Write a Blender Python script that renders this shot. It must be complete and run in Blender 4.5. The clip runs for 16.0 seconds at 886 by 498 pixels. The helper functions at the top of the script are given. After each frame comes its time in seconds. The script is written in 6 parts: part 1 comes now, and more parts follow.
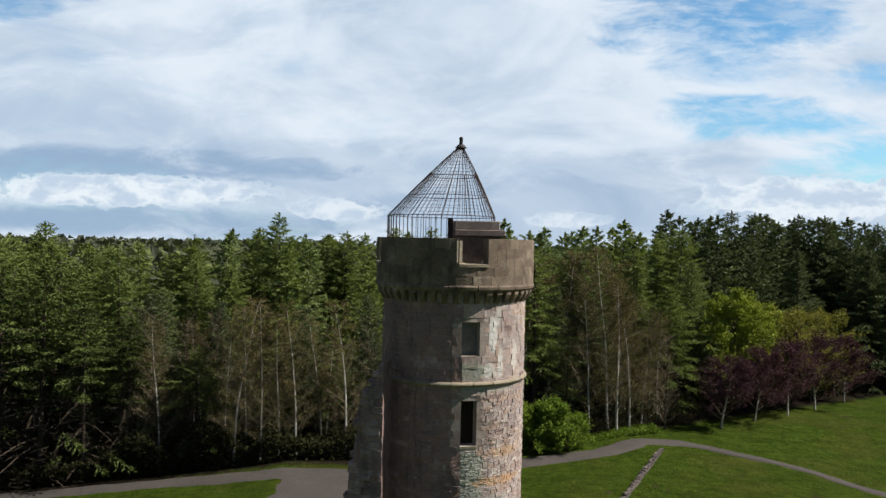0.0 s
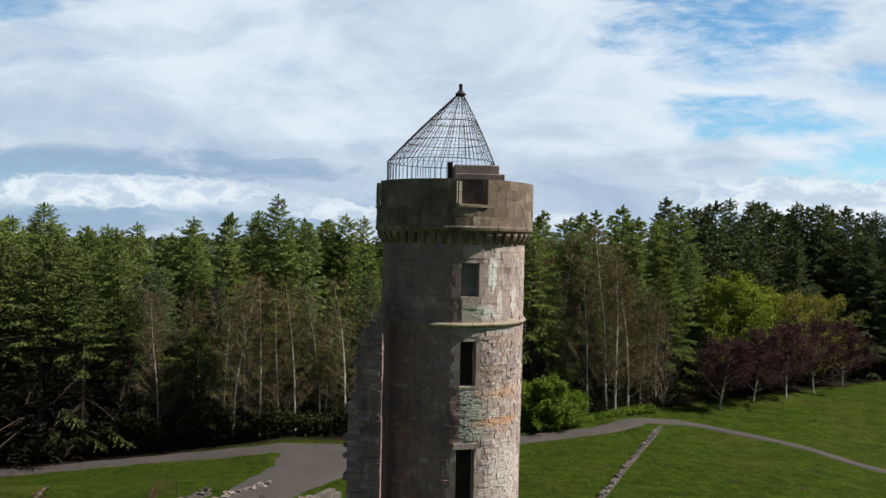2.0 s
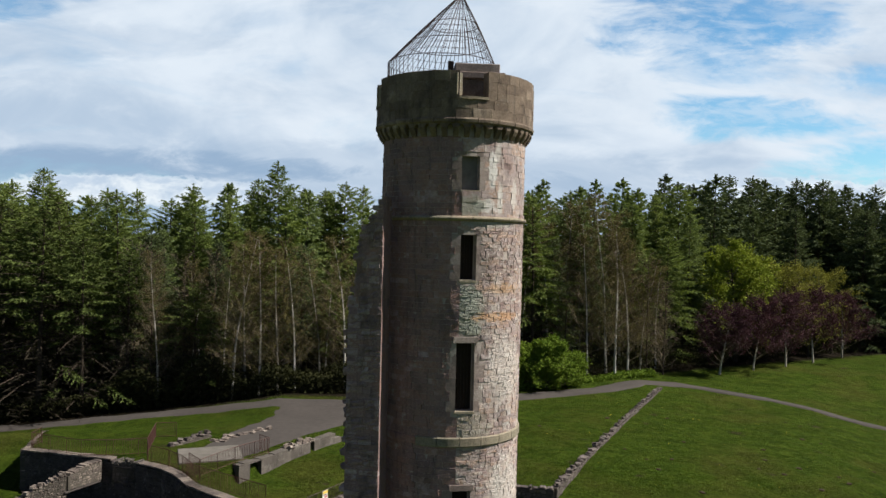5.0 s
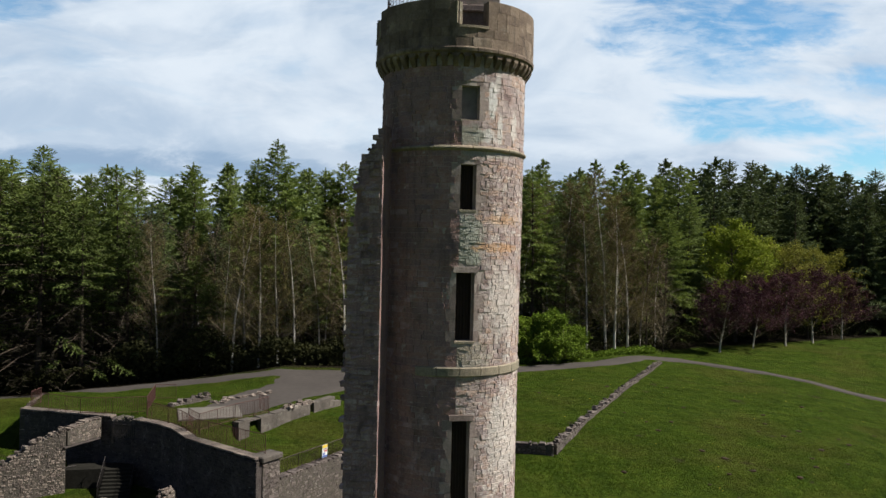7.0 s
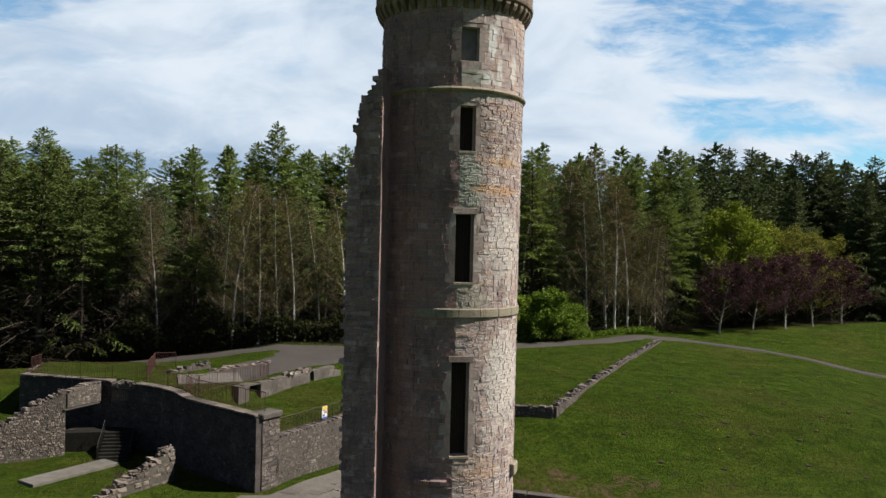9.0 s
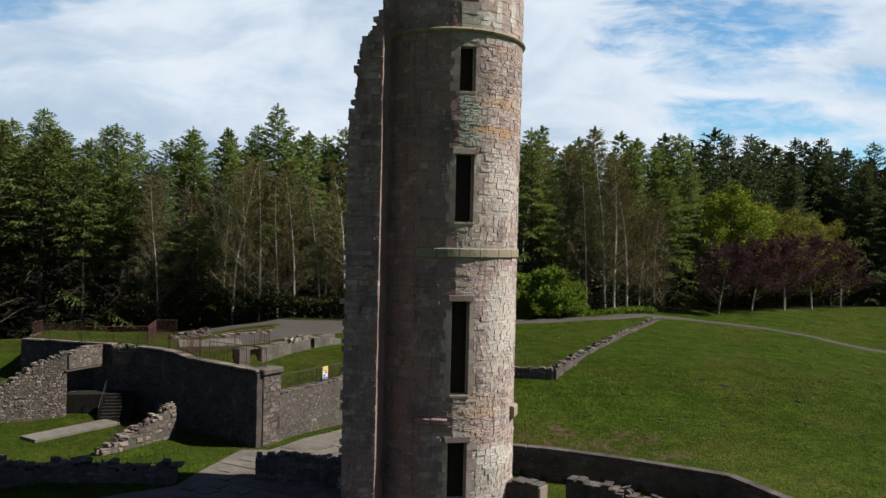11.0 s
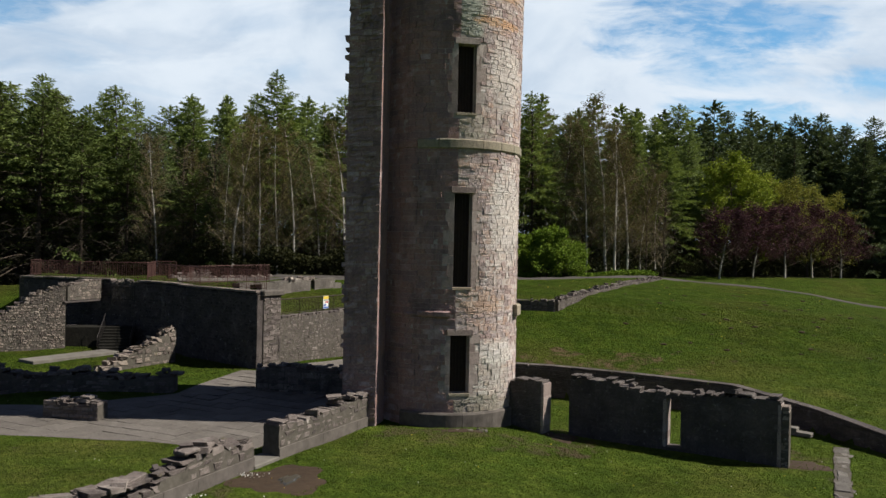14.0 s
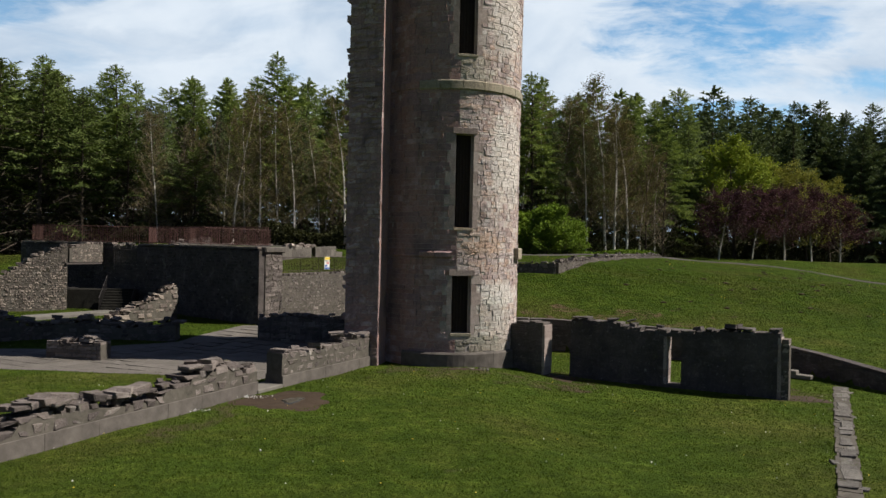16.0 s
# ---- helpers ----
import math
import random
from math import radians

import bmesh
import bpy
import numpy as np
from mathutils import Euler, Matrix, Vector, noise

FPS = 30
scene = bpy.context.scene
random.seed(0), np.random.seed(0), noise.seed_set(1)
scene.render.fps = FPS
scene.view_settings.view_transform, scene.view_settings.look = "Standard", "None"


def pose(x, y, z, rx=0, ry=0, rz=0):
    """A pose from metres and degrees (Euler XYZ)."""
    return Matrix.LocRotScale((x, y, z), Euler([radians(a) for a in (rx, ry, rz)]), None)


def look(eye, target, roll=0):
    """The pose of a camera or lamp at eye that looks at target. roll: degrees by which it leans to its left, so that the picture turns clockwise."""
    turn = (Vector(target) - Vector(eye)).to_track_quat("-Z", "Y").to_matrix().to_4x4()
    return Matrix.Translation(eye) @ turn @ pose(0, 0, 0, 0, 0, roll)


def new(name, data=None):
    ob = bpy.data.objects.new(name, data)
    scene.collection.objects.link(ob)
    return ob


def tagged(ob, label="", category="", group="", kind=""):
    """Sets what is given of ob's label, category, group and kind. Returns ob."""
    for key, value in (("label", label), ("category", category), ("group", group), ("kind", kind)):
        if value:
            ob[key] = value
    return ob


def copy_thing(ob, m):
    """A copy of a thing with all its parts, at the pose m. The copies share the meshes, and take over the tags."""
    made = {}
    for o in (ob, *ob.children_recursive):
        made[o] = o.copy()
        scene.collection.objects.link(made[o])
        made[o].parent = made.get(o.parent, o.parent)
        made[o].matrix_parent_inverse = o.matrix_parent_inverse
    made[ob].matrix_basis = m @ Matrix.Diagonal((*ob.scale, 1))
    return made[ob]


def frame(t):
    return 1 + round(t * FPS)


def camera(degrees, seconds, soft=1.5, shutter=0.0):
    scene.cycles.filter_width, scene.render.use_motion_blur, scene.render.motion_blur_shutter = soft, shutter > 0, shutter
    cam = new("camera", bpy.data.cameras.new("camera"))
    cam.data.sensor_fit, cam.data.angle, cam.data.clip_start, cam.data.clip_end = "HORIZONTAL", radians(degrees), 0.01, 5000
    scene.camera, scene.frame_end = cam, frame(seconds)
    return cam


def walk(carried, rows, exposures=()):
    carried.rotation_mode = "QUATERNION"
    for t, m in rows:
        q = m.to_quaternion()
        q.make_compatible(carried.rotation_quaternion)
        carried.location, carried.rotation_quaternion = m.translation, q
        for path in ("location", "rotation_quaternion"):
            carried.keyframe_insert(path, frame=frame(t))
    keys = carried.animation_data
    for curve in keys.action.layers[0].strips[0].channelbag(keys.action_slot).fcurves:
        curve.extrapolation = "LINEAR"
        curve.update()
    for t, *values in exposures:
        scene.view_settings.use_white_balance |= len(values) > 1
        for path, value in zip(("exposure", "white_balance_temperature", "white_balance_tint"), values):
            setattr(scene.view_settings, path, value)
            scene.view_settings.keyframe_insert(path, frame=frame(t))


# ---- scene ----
cam = camera(60.0, 16.0)
METRES, EYE, TILT, LEAN, TURN = 24.0, 29.5, -0.7, -1.2, 0.0
ROWS = [
    (0.0, 0.0, 0.0, 0.0, -0.0, 0.0, 0.0),
    (0.5, -0.0002, -0.0013, -0.0255, -0.03, -0.01, -0.01),
    (1.0, 0.0001, -0.0006, -0.0528, -0.05, 0.01, -0.03),
    (1.5, -0.0006, -0.002, -0.0824, -0.07, 0.02, -0.04),
    (2.0, -0.0018, -0.0041, -0.1123, -0.1, 0.04, -0.05),
    (2.5, -0.0022, -0.0059, -0.1419, -0.11, 0.04, -0.06),
    (3.0, -0.0022, -0.0071, -0.1735, -0.12, 0.05, -0.07),
    (3.5, -0.0022, -0.0067, -0.2072, -0.13, 0.05, -0.1),
    (4.0, -0.0033, -0.0048, -0.2424, -0.13, 0.06, -0.1),
    (6.5, -0.0027, -0.0016, -0.4175, -0.16, 0.11, -0.1),
    (7.0, -0.0035, -0.0025, -0.4484, -0.16, 0.13, -0.12),
    (7.5, -0.0034, -0.0039, -0.478, -0.16, 0.15, -0.12),
    (8.0, -0.0024, -0.0048, -0.5063, -0.17, 0.16, -0.14),
    (8.5, -0.0022, -0.005, -0.5341, -0.17, 0.17, -0.12),
    (9.0, -0.003, -0.0036, -0.5606, -0.17, 0.18, -0.12),
    (11.5, -0.0052, -0.0122, -0.7092, -0.22, 0.27, -0.05),
    (12.0, -0.0063, -0.01, -0.7431, -0.23, 0.29, -0.02),
    (12.5, -0.0096, -0.0071, -0.7777, -0.25, 0.3, -0.02),
    (13.0, -0.0111, -0.003, -0.8123, -0.27, 0.31, -0.03),
    (13.5, -0.0119, 0.0013, -0.8486, -0.28, 0.32, -0.03),
    (14.0, -0.0116, 0.0029, -0.8842, -0.3, 0.33, -0.02),
    (14.5, -0.0124, 0.0008, -0.9192, -0.32, 0.34, -0.01),
    (15.0, -0.0144, -0.0017, -0.9522, -0.33, 0.35, -0.02),
    (15.5, -0.0166, -0.0031, -0.9801, -0.35, 0.36, -0.02),
    (16.0, -0.0163, -0.0034, -0.9978, -0.36, 0.37, -0.03),
]
walk(cam, [(t, pose(0, 0, EYE, TILT, LEAN, TURN) @ pose(METRES * x, METRES * y, METRES * z, 90 + pitch, roll, yaw)) for t, x, y, z, yaw, pitch, roll in ROWS], exposures=[(0.0, 0.45), (16.0, 0.45)])

# ---- world, sun ----
SUN_EL, SUN_AZ = 48.0, 92.0        # degrees; azimuth clockwise from +y


def sun_vector():
    e, a = radians(SUN_EL), radians(SUN_AZ)
    return Vector((math.cos(e) * math.sin(a), math.cos(e) * math.cos(a), math.sin(e)))


sun_data = bpy.data.lights.new("sun", "SUN")
sun_data.energy, sun_data.angle, sun_data.color = 5.0, radians(0.53), (1.0, 0.94, 0.84)
sun = new("sun", sun_data)
sun.matrix_world = look((0, 0, 80), Vector((0, 0, 80)) - sun_vector())


# ---- node helpers ----
def put(nt, socket, v):
    if isinstance(v, bpy.types.NodeSocket):
        nt.links.new(v, socket)
    elif isinstance(v, (tuple, list)) and len(v) == 3 and socket.type == "RGBA":
        socket.default_value = (*v, 1)
    else:
        socket.default_value = v


def n_math(nt, op, a, b=0.0, c=0.0, clamp=False):
    n = nt.nodes.new("ShaderNodeMath")
    n.operation, n.use_clamp = op, clamp
    put(nt, n.inputs[0], a), put(nt, n.inputs[1], b), put(nt, n.inputs[2], c)
    return n.outputs[0]


def n_noise(nt, vec, scale, detail=4.0, rough=0.55, dist=0.0, colour=False):
    n = nt.nodes.new("ShaderNodeTexNoise")
    put(nt, n.inputs["Vector"], vec)
    put(nt, n.inputs["Scale"], scale), put(nt, n.inputs["Detail"], detail), put(nt, n.inputs["Roughness"], rough), put(nt, n.inputs["Distortion"], dist)
    return n.outputs[1] if colour else n.outputs[0]


def n_ramp(nt, fac, stops, mode="LINEAR"):
    n = nt.nodes.new("ShaderNodeValToRGB")
    put(nt, n.inputs[0], fac)
    r = n.color_ramp
    r.interpolation = mode
    while len(r.elements) < len(stops):
        r.elements.new(0.5)
    for el, (p, c) in zip(r.elements, stops):
        el.position = p
        el.color = (*c, 1) if isinstance(c, tuple) else (c, c, c, 1)
    return n.outputs[0]


def n_mix(nt, fac, a, b, blend="MIX"):
    n = nt.nodes.new("ShaderNodeMix")
    n.data_type, n.blend_type, n.clamp_factor = "RGBA", blend, True
    put(nt, n.inputs[0], fac), put(nt, n.inputs[6], a), put(nt, n.inputs[7], b)
    return n.outputs[2]


def n_range(nt, v, a, b, c=0.0, d=1.0, smooth=True):
    n = nt.nodes.new("ShaderNodeMapRange")
    n.interpolation_type = "SMOOTHSTEP" if smooth else "LINEAR"
    for i, x in enumerate((v, a, b, c, d)):
        put(nt, n.inputs[i], x)
    return n.outputs[0]


def n_split(nt, vec):
    n = nt.nodes.new("ShaderNodeSeparateXYZ")
    put(nt, n.inputs[0], vec)
    return n.outputs[0], n.outputs[1], n.outputs[2]


def n_join(nt, x, y, z):
    n = nt.nodes.new("ShaderNodeCombineXYZ")
    put(nt, n.inputs[0], x), put(nt, n.inputs[1], y), put(nt, n.inputs[2], z)
    return n.outputs[0]


def n_scale(nt, vec, s):
    n = nt.nodes.new("ShaderNodeVectorMath")
    n.operation = "MULTIPLY"
    put(nt, n.inputs[0], vec)
    n.inputs[1].default_value = s
    return n.outputs[0]


def n_bump(nt, height, strength, dist):
    n = nt.nodes.new("ShaderNodeBump")
    put(nt, n.inputs["Height"], height)
    n.inputs["Strength"].default_value, n.inputs["Distance"].default_value = strength, dist
    return n.outputs[0]


def n_pos(nt):
    return nt.nodes.new("ShaderNodeNewGeometry").outputs["Position"]


def n_random(nt, island):
    if island:
        return nt.nodes.new("ShaderNodeNewGeometry").outputs["Random Per Island"]
    return nt.nodes.new("ShaderNodeObjectInfo").outputs["Random"]


def n_blob(nt, pos, centre, size, wobble=None, edge=(1.15, 0.75), rag=4.0):
    """1 inside a soft ellipsoid, with its edge broken by a noise."""
    x, y, z = n_split(nt, pos)
    d = 0.0
    for v, c, s in zip((x, y, z), centre, size):
        q = n_math(nt, "DIVIDE", n_math(nt, "SUBTRACT", v, c), s)
        d = n_math(nt, "ADD", n_math(nt, "MULTIPLY", q, q), d)
    if wobble is not None:
        d = n_math(nt, "ADD", d, n_math(nt, "MULTIPLY", n_math(nt, "SUBTRACT", wobble, 0.5), rag))
    return n_range(nt, d, *edge)


def material(name, rough=0.85, spec=0.3, metal=0.0):
    m = bpy.data.materials.new(name)
    m.use_nodes = True
    b = m.node_tree.nodes["Principled BSDF"]
    b.inputs["Roughness"].default_value, b.inputs["Specular IOR Level"].default_value, b.inputs["Metallic"].default_value = rough, spec, metal
    return m, m.node_tree, b


# ---- sky: bright broken cloud ahead, clear blue overhead and behind ----
# across and up, as slopes from straight ahead; half widths; strength
BLUE_GAPS = [(0.37, 0.285, 0.15, 0.055, 1.0), (0.41, 0.165, 0.13, 0.026, 0.95), (0.56, 0.115, 0.12, 0.030, 0.95), (0.56, 0.225, 0.07, 0.018, 0.8), (-0.57, 0.302, 0.055, 0.03, 0.8), (-0.48, 0.315, 0.04, 0.014, 0.7)]
SLATE = [(-0.46, 0.088, 0.30, 0.020, 0.95), (-0.40, 0.016, 0.34, 0.017, 0.9), (-0.16, 0.085, 0.22, 0.035, 0.45), (0.14, 0.035, 0.25, 0.045, 0.7), (0.20, 0.085, 0.12, 0.03, 0.45), (-0.50, 0.25, 0.2, 0.02, 0.3)]
HEAPS = [(-0.43, 0.055, 0.19, 0.019, 1.0), (0.48, 0.062, 0.15, 0.030, 0.95), (-0.14, 0.036, 0.06, 0.014, 0.8), (0.44, 0.030, 0.035, 0.017, 0.9), (0.16, 0.028, 0.05, 0.010, 0.7)]


def build_world():
    w = bpy.data.worlds.new("sky")
    scene.world = w
    w.use_nodes = True
    nt = w.node_tree
    bg = nt.nodes["Background"]
    sky = nt.nodes.new("ShaderNodeTexSky")
    sky.sky_type, sky.sun_disc = "NISHITA", False
    sky.sun_elevation, sky.sun_rotation = radians(SUN_EL), radians(SUN_AZ)
    sky.air_density, sky.dust_density, sky.ozone_density = 1.0, 0.3, 2.0
    v = nt.nodes.new("ShaderNodeTexCoord").outputs["Generated"]
    x, y, z = n_split(nt, v)
    blue = n_mix(nt, 1.0, sky.outputs[0], BLUE, "MULTIPLY")
    ahead = n_math(nt, "MULTIPLY", n_range(nt, y, 0.55, 0.78), n_range(nt, z, 0.44, 0.32))
    ys = n_math(nt, "MAXIMUM", y, 0.2)
    u, e = n_math(nt, "DIVIDE", x, ys), n_math(nt, "DIVIDE", z, ys)
    p = n_join(nt, u, e, 0.0)
    wisp = n_noise(nt, n_scale(nt, p, (1.0, 2.6, 1.0)), 7.0, 9.0, 0.62, 0.5)
    puff = n_noise(nt, n_scale(nt, p, (1.0, 1.7, 1.0)), 22.0, 7.0, 0.6, 0.2)
    soft = n_noise(nt, n_scale(nt, p, (1.0, 2.0, 1.0)), 3.2, 6.0, 0.55, 0.6)
    veil = n_noise(nt, n_scale(nt, p, (0.7, 2.8, 1.0)), 5.0, 8.0, 0.6, 0.8)

    def gather(spots, wob, edge):
        total = 0.0
        for cu, ce, su, se, k in spots:
            total = n_math(nt, "MAXIMUM", total, n_math(nt, "MULTIPLY", n_blob(nt, p, (cu, ce, 0), (su, se, 1), wob, edge, 5.5), k))
        return total

    gaps = n_math(nt, "MULTIPLY", gather(BLUE_GAPS, wisp, (1.7, 0.1)), n_range(nt, n_noise(nt, n_scale(nt, p, (1.0, 3.4, 1.0)), 16.0, 8.0, 0.65, 0.4), 0.40, 0.64, 1.0, 0.55))
    thin = n_range(nt, veil, 0.52, 0.75, 0.0, 0.30)
    cover_ahead = n_math(nt, "MULTIPLY", n_math(nt, "SUBTRACT", 1.0, gaps), n_math(nt, "SUBTRACT", 1.0, thin))
    # scattered cloud elsewhere
    zz = n_math(nt, "ADD", n_math(nt, "MAXIMUM", z, 0.0), 0.22)
    q = n_join(nt, n_math(nt, "DIVIDE", x, zz), n_math(nt, "DIVIDE", y, zz), 0.0)
    scatter = n_range(nt, n_noise(nt, q, 0.9, 7.0, 0.58, 0.3), 0.42, 0.62, 0.1, 0.9)
    mixc = n_mix(nt, ahead, scatter, cover_ahead)
    cloud = n_mix(nt, n_range(nt, soft, 0.36, 0.66), (0.560, 0.622, 0.690), (0.345, 0.434, 0.545))
    cloud = n_mix(nt, n_range(nt, wisp, 0.45, 0.75, 0.0, 0.55), cloud, (0.602, 0.652, 0.706))
    cloud = n_mix(nt, n_math(nt, "MULTIPLY", gather(SLATE, wisp, (2.2, 0.2)), n_range(nt, soft, 0.25, 0.5, 0.65, 1.0)), cloud, (0.225, 0.322, 0.452))
    heap = gather(HEAPS, puff, (1.5, 0.9))
    cloud = n_mix(nt, heap, cloud, n_mix(nt, n_range(nt, puff, 0.38, 0.60), (0.400, 0.485, 0.590), (0.606, 0.659, 0.703)))
    # the rest of the sky is greyer, in its own shade
    cloud = n_mix(nt, ahead, (0.083, 0.085, 0.104), cloud)
    blue = n_mix(nt, ahead, n_mix(nt, 1.0, blue, (0.32, 0.32, 0.40), "MULTIPLY"), blue)
    cover_all = n_math(nt, "MAXIMUM", mixc, n_math(nt, "MULTIPLY", heap, ahead))
    put(nt, bg.inputs[0], n_mix(nt, cover_all, blue, cloud))
    bg.inputs[1].default_value = 1.0


BLUE = (0.060, 0.090, 0.099)
build_world()

# ---- materials ----
# east-side rubble, lifted to carry some of its sunlit brightness
TOWER_STONE = [(0.0, (0.150, 0.112, 0.108)), (0.12, (0.265, 0.195, 0.182)), (0.28, (0.370, 0.280, 0.258)), (0.42, (0.345, 0.288, 0.280)), (0.56, (0.455, 0.372, 0.342)),
               (0.68, (0.405, 0.285, 0.228)), (0.80, (0.520, 0.448, 0.415)), (0.92, (0.500, 0.458, 0.440)), (1.0, (0.680, 0.632, 0.600))]
GREY_STONE = [(0.0, (0.052, 0.042, 0.039)), (0.25, (0.122, 0.099, 0.088)), (0.5, (0.195, 0.159, 0.138)), (0.8, (0.270, 0.224, 0.190)), (1.0, (0.39, 0.340, 0.295))]
WEATHERED = [(0.0, (0.043, 0.036, 0.035)), (0.25, (0.088, 0.073, 0.069)), (0.5, (0.133, 0.110, 0.101)), (0.8, (0.195, 0.165, 0.150)), (1.0, (0.34, 0.298, 0.272))]
# terrace and recess walls: their shade lowered into the palette, below the sunlit rubble
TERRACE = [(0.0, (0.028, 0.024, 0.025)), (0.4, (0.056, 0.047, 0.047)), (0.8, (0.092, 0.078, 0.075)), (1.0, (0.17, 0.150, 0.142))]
# dressed red-brown blocks of the tower's west side, toned darker as its shaded half
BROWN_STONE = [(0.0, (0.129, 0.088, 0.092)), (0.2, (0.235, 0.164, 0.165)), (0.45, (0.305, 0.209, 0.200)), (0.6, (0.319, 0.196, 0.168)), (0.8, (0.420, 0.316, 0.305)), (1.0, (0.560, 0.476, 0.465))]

STUB_STONE = [(0.0, (0.134, 0.101, 0.103)), (0.25, (0.252, 0.186, 0.184)), (0.5, (0.330, 0.243, 0.231)), (0.8, (0.442, 0.358, 0.342)), (1.0, (0.571, 0.504, 0.493))]


def stone(name, palette, island=True, stained=False, moss=0.0, dark=0.35, zone=0.5, bump=0.6):
    m, nt, b = material(name, 0.92, 0.2)
    pos = n_pos(nt)
    area = n_noise(nt, n_scale(nt, pos, (1.0, 1.0, 1.4)), 0.75, 5.0, 0.62, 0.4)
    pick = n_math(nt, "ADD", n_math(nt, "MULTIPLY", n_random(nt, island), 1.0 - zone), n_math(nt, "MULTIPLY", n_range(nt, area, 0.28, 0.72, 0.0, 1.0, False), zone))
    base = n_ramp(nt, pick, palette)
    grain = n_noise(nt, pos, 11.0, 8.0, 0.7)
    base = n_mix(nt, 0.9, base, n_ramp(nt, grain, [(0.25, 0.34), (0.5, 0.51), (0.78, 0.74)]), "OVERLAY")
    pits = n_noise(nt, pos, 38.0, 4.0, 0.6)
    base = n_mix(nt, n_range(nt, pits, 0.58, 0.75, 0.0, 0.4), base, (0.06, 0.05, 0.045))
    blot = n_noise(nt, n_scale(nt, pos, (1.0, 1.0, 0.5)), 0.8, 6.0, 0.65, 0.5)
    base = n_mix(nt, n_range(nt, blot, 0.50, 0.70, 0.0, dark), base, (0.055, 0.048, 0.044))
    drip = n_noise(nt, n_scale(nt, pos, (2.2, 2.2, 0.16)), 1.6, 5.0, 0.6)
    base = n_mix(nt, n_range(nt, drip, 0.54, 0.72, 0.0, dark * 0.7), base, (0.05, 0.045, 0.042))
    if moss:
        mo = n_noise(nt, pos, 1.7, 6.0, 0.7)
        base = n_mix(nt, n_range(nt, mo, 0.58, 0.70, 0.0, moss), base, (0.098, 0.094, 0.048))
        lich = n_noise(nt, pos, 5.0, 5.0, 0.7)
        base = n_mix(nt, n_range(nt, lich, 0.62, 0.70, 0.0, moss), base, (0.42, 0.42, 0.38))
        pale = n_noise(nt, pos, 1.1, 7.0, 0.72, 0.8)
        base = n_mix(nt, n_range(nt, pale, 0.56, 0.68, 0.0, moss * 0.7), base, (0.27, 0.26, 0.235))
    if stained:
        bloom = n_noise(nt, n_scale(nt, pos, (1.0, 1.0, 0.7)), 1.9, 7.0, 0.68, 0.6)
        base = n_mix(nt, n_range(nt, bloom, 0.53, 0.68, 0.0, 0.65), base, (0.60, 0.555, 0.525))
        rust = n_noise(nt, n_scale(nt, pos, (0.8, 0.8, 1.6)), 1.3, 6.0, 0.65, 0.3)
        base = n_mix(nt, n_range(nt, rust, 0.60, 0.70, 0.0, 0.5), base, (0.40, 0.23, 0.14))
        wob = n_noise(nt, pos, 2.6, 6.0, 0.65)
        for centre, size, col, k in STAINS:
            base = n_mix(nt, n_math(nt, "MULTIPLY", n_blob(nt, pos, centre, size, wob, (1.6, 0.4)), k), base, col)
    put(nt, b.inputs["Base Color"], base)
    rel = n_math(nt, "ADD", n_noise(nt, pos, 14.0, 7.0, 0.65), n_math(nt, "MULTIPLY", pits, 0.4))
    put(nt, b.inputs["Normal"], n_bump(nt, rel, bump, 0.04))
    return m


# lime bloom, green algae below the openings, rusty bands: centre, half size, colour, strength
STAINS = [((2.35, 34.6, 25.2), (0.22, 2.0, 0.75), (0.72, 0.72, 0.70), 0.8),
          ((2.05, 34.6, 23.55), (0.50, 2.0, 0.30), (0.68, 0.68, 0.66), 0.75),
          ((2.75, 35.0, 23.9), (0.13, 2.0, 0.75), (0.70, 0.69, 0.66), 0.75),
          ((3.45, 35.4, 24.1), (0.14, 2.0, 0.6), (0.68, 0.66, 0.62), 0.6),
          ((2.6, 35.0, 26.0), (0.12, 2.0, 0.4), (0.68, 0.66, 0.62), 0.6),
          ((1.3, 34.5, 23.55), (0.80, 2.0, 0.45), (0.33, 0.34, 0.28), 0.75),
          ((1.35, 34.5, 18.7), (0.70, 2.0, 1.45), (0.31, 0.345, 0.29), 0.8),
          ((1.5, 34.5, 13.4), (1.0, 2.0, 0.9), (0.36, 0.355, 0.27), 0.5),
          ((2.7, 35.0, 18.5), (1.3, 2.5, 0.22), (0.55, 0.31, 0.14), 0.65),
          ((3.0, 35.2, 19.8), (0.8, 2.5, 0.25), (0.52, 0.32, 0.16), 0.5),
          ((3.2, 35.2, 16.1), (0.8, 2.5, 1.6), (0.62, 0.58, 0.54), 0.6),
          ((3.3, 35.6, 9.6), (0.9, 2.5, 2.2), (0.62, 0.59, 0.55), 0.6),
          ((2.2, 34.9, 22.75), (1.3, 2.0, 0.15), (0.36, 0.37, 0.34), 0.6),
          ((2.0, 34.8, 5.6), (1.2, 2.0, 0.5), (0.50, 0.34, 0.23), 0.5),
          ((2.9, 35.0, 3.3), (1.3, 2.5, 0.55), (0.66, 0.64, 0.60), 0.6),
          ((2.4, 35.0, 2.2), (1.5, 2.5, 1.0), (0.42, 0.415, 0.36), 0.5),
          ((1.9, 34.7, 0.9), (2.2, 2.0, 0.55), (0.21, 0.21, 0.16), 0.65)]


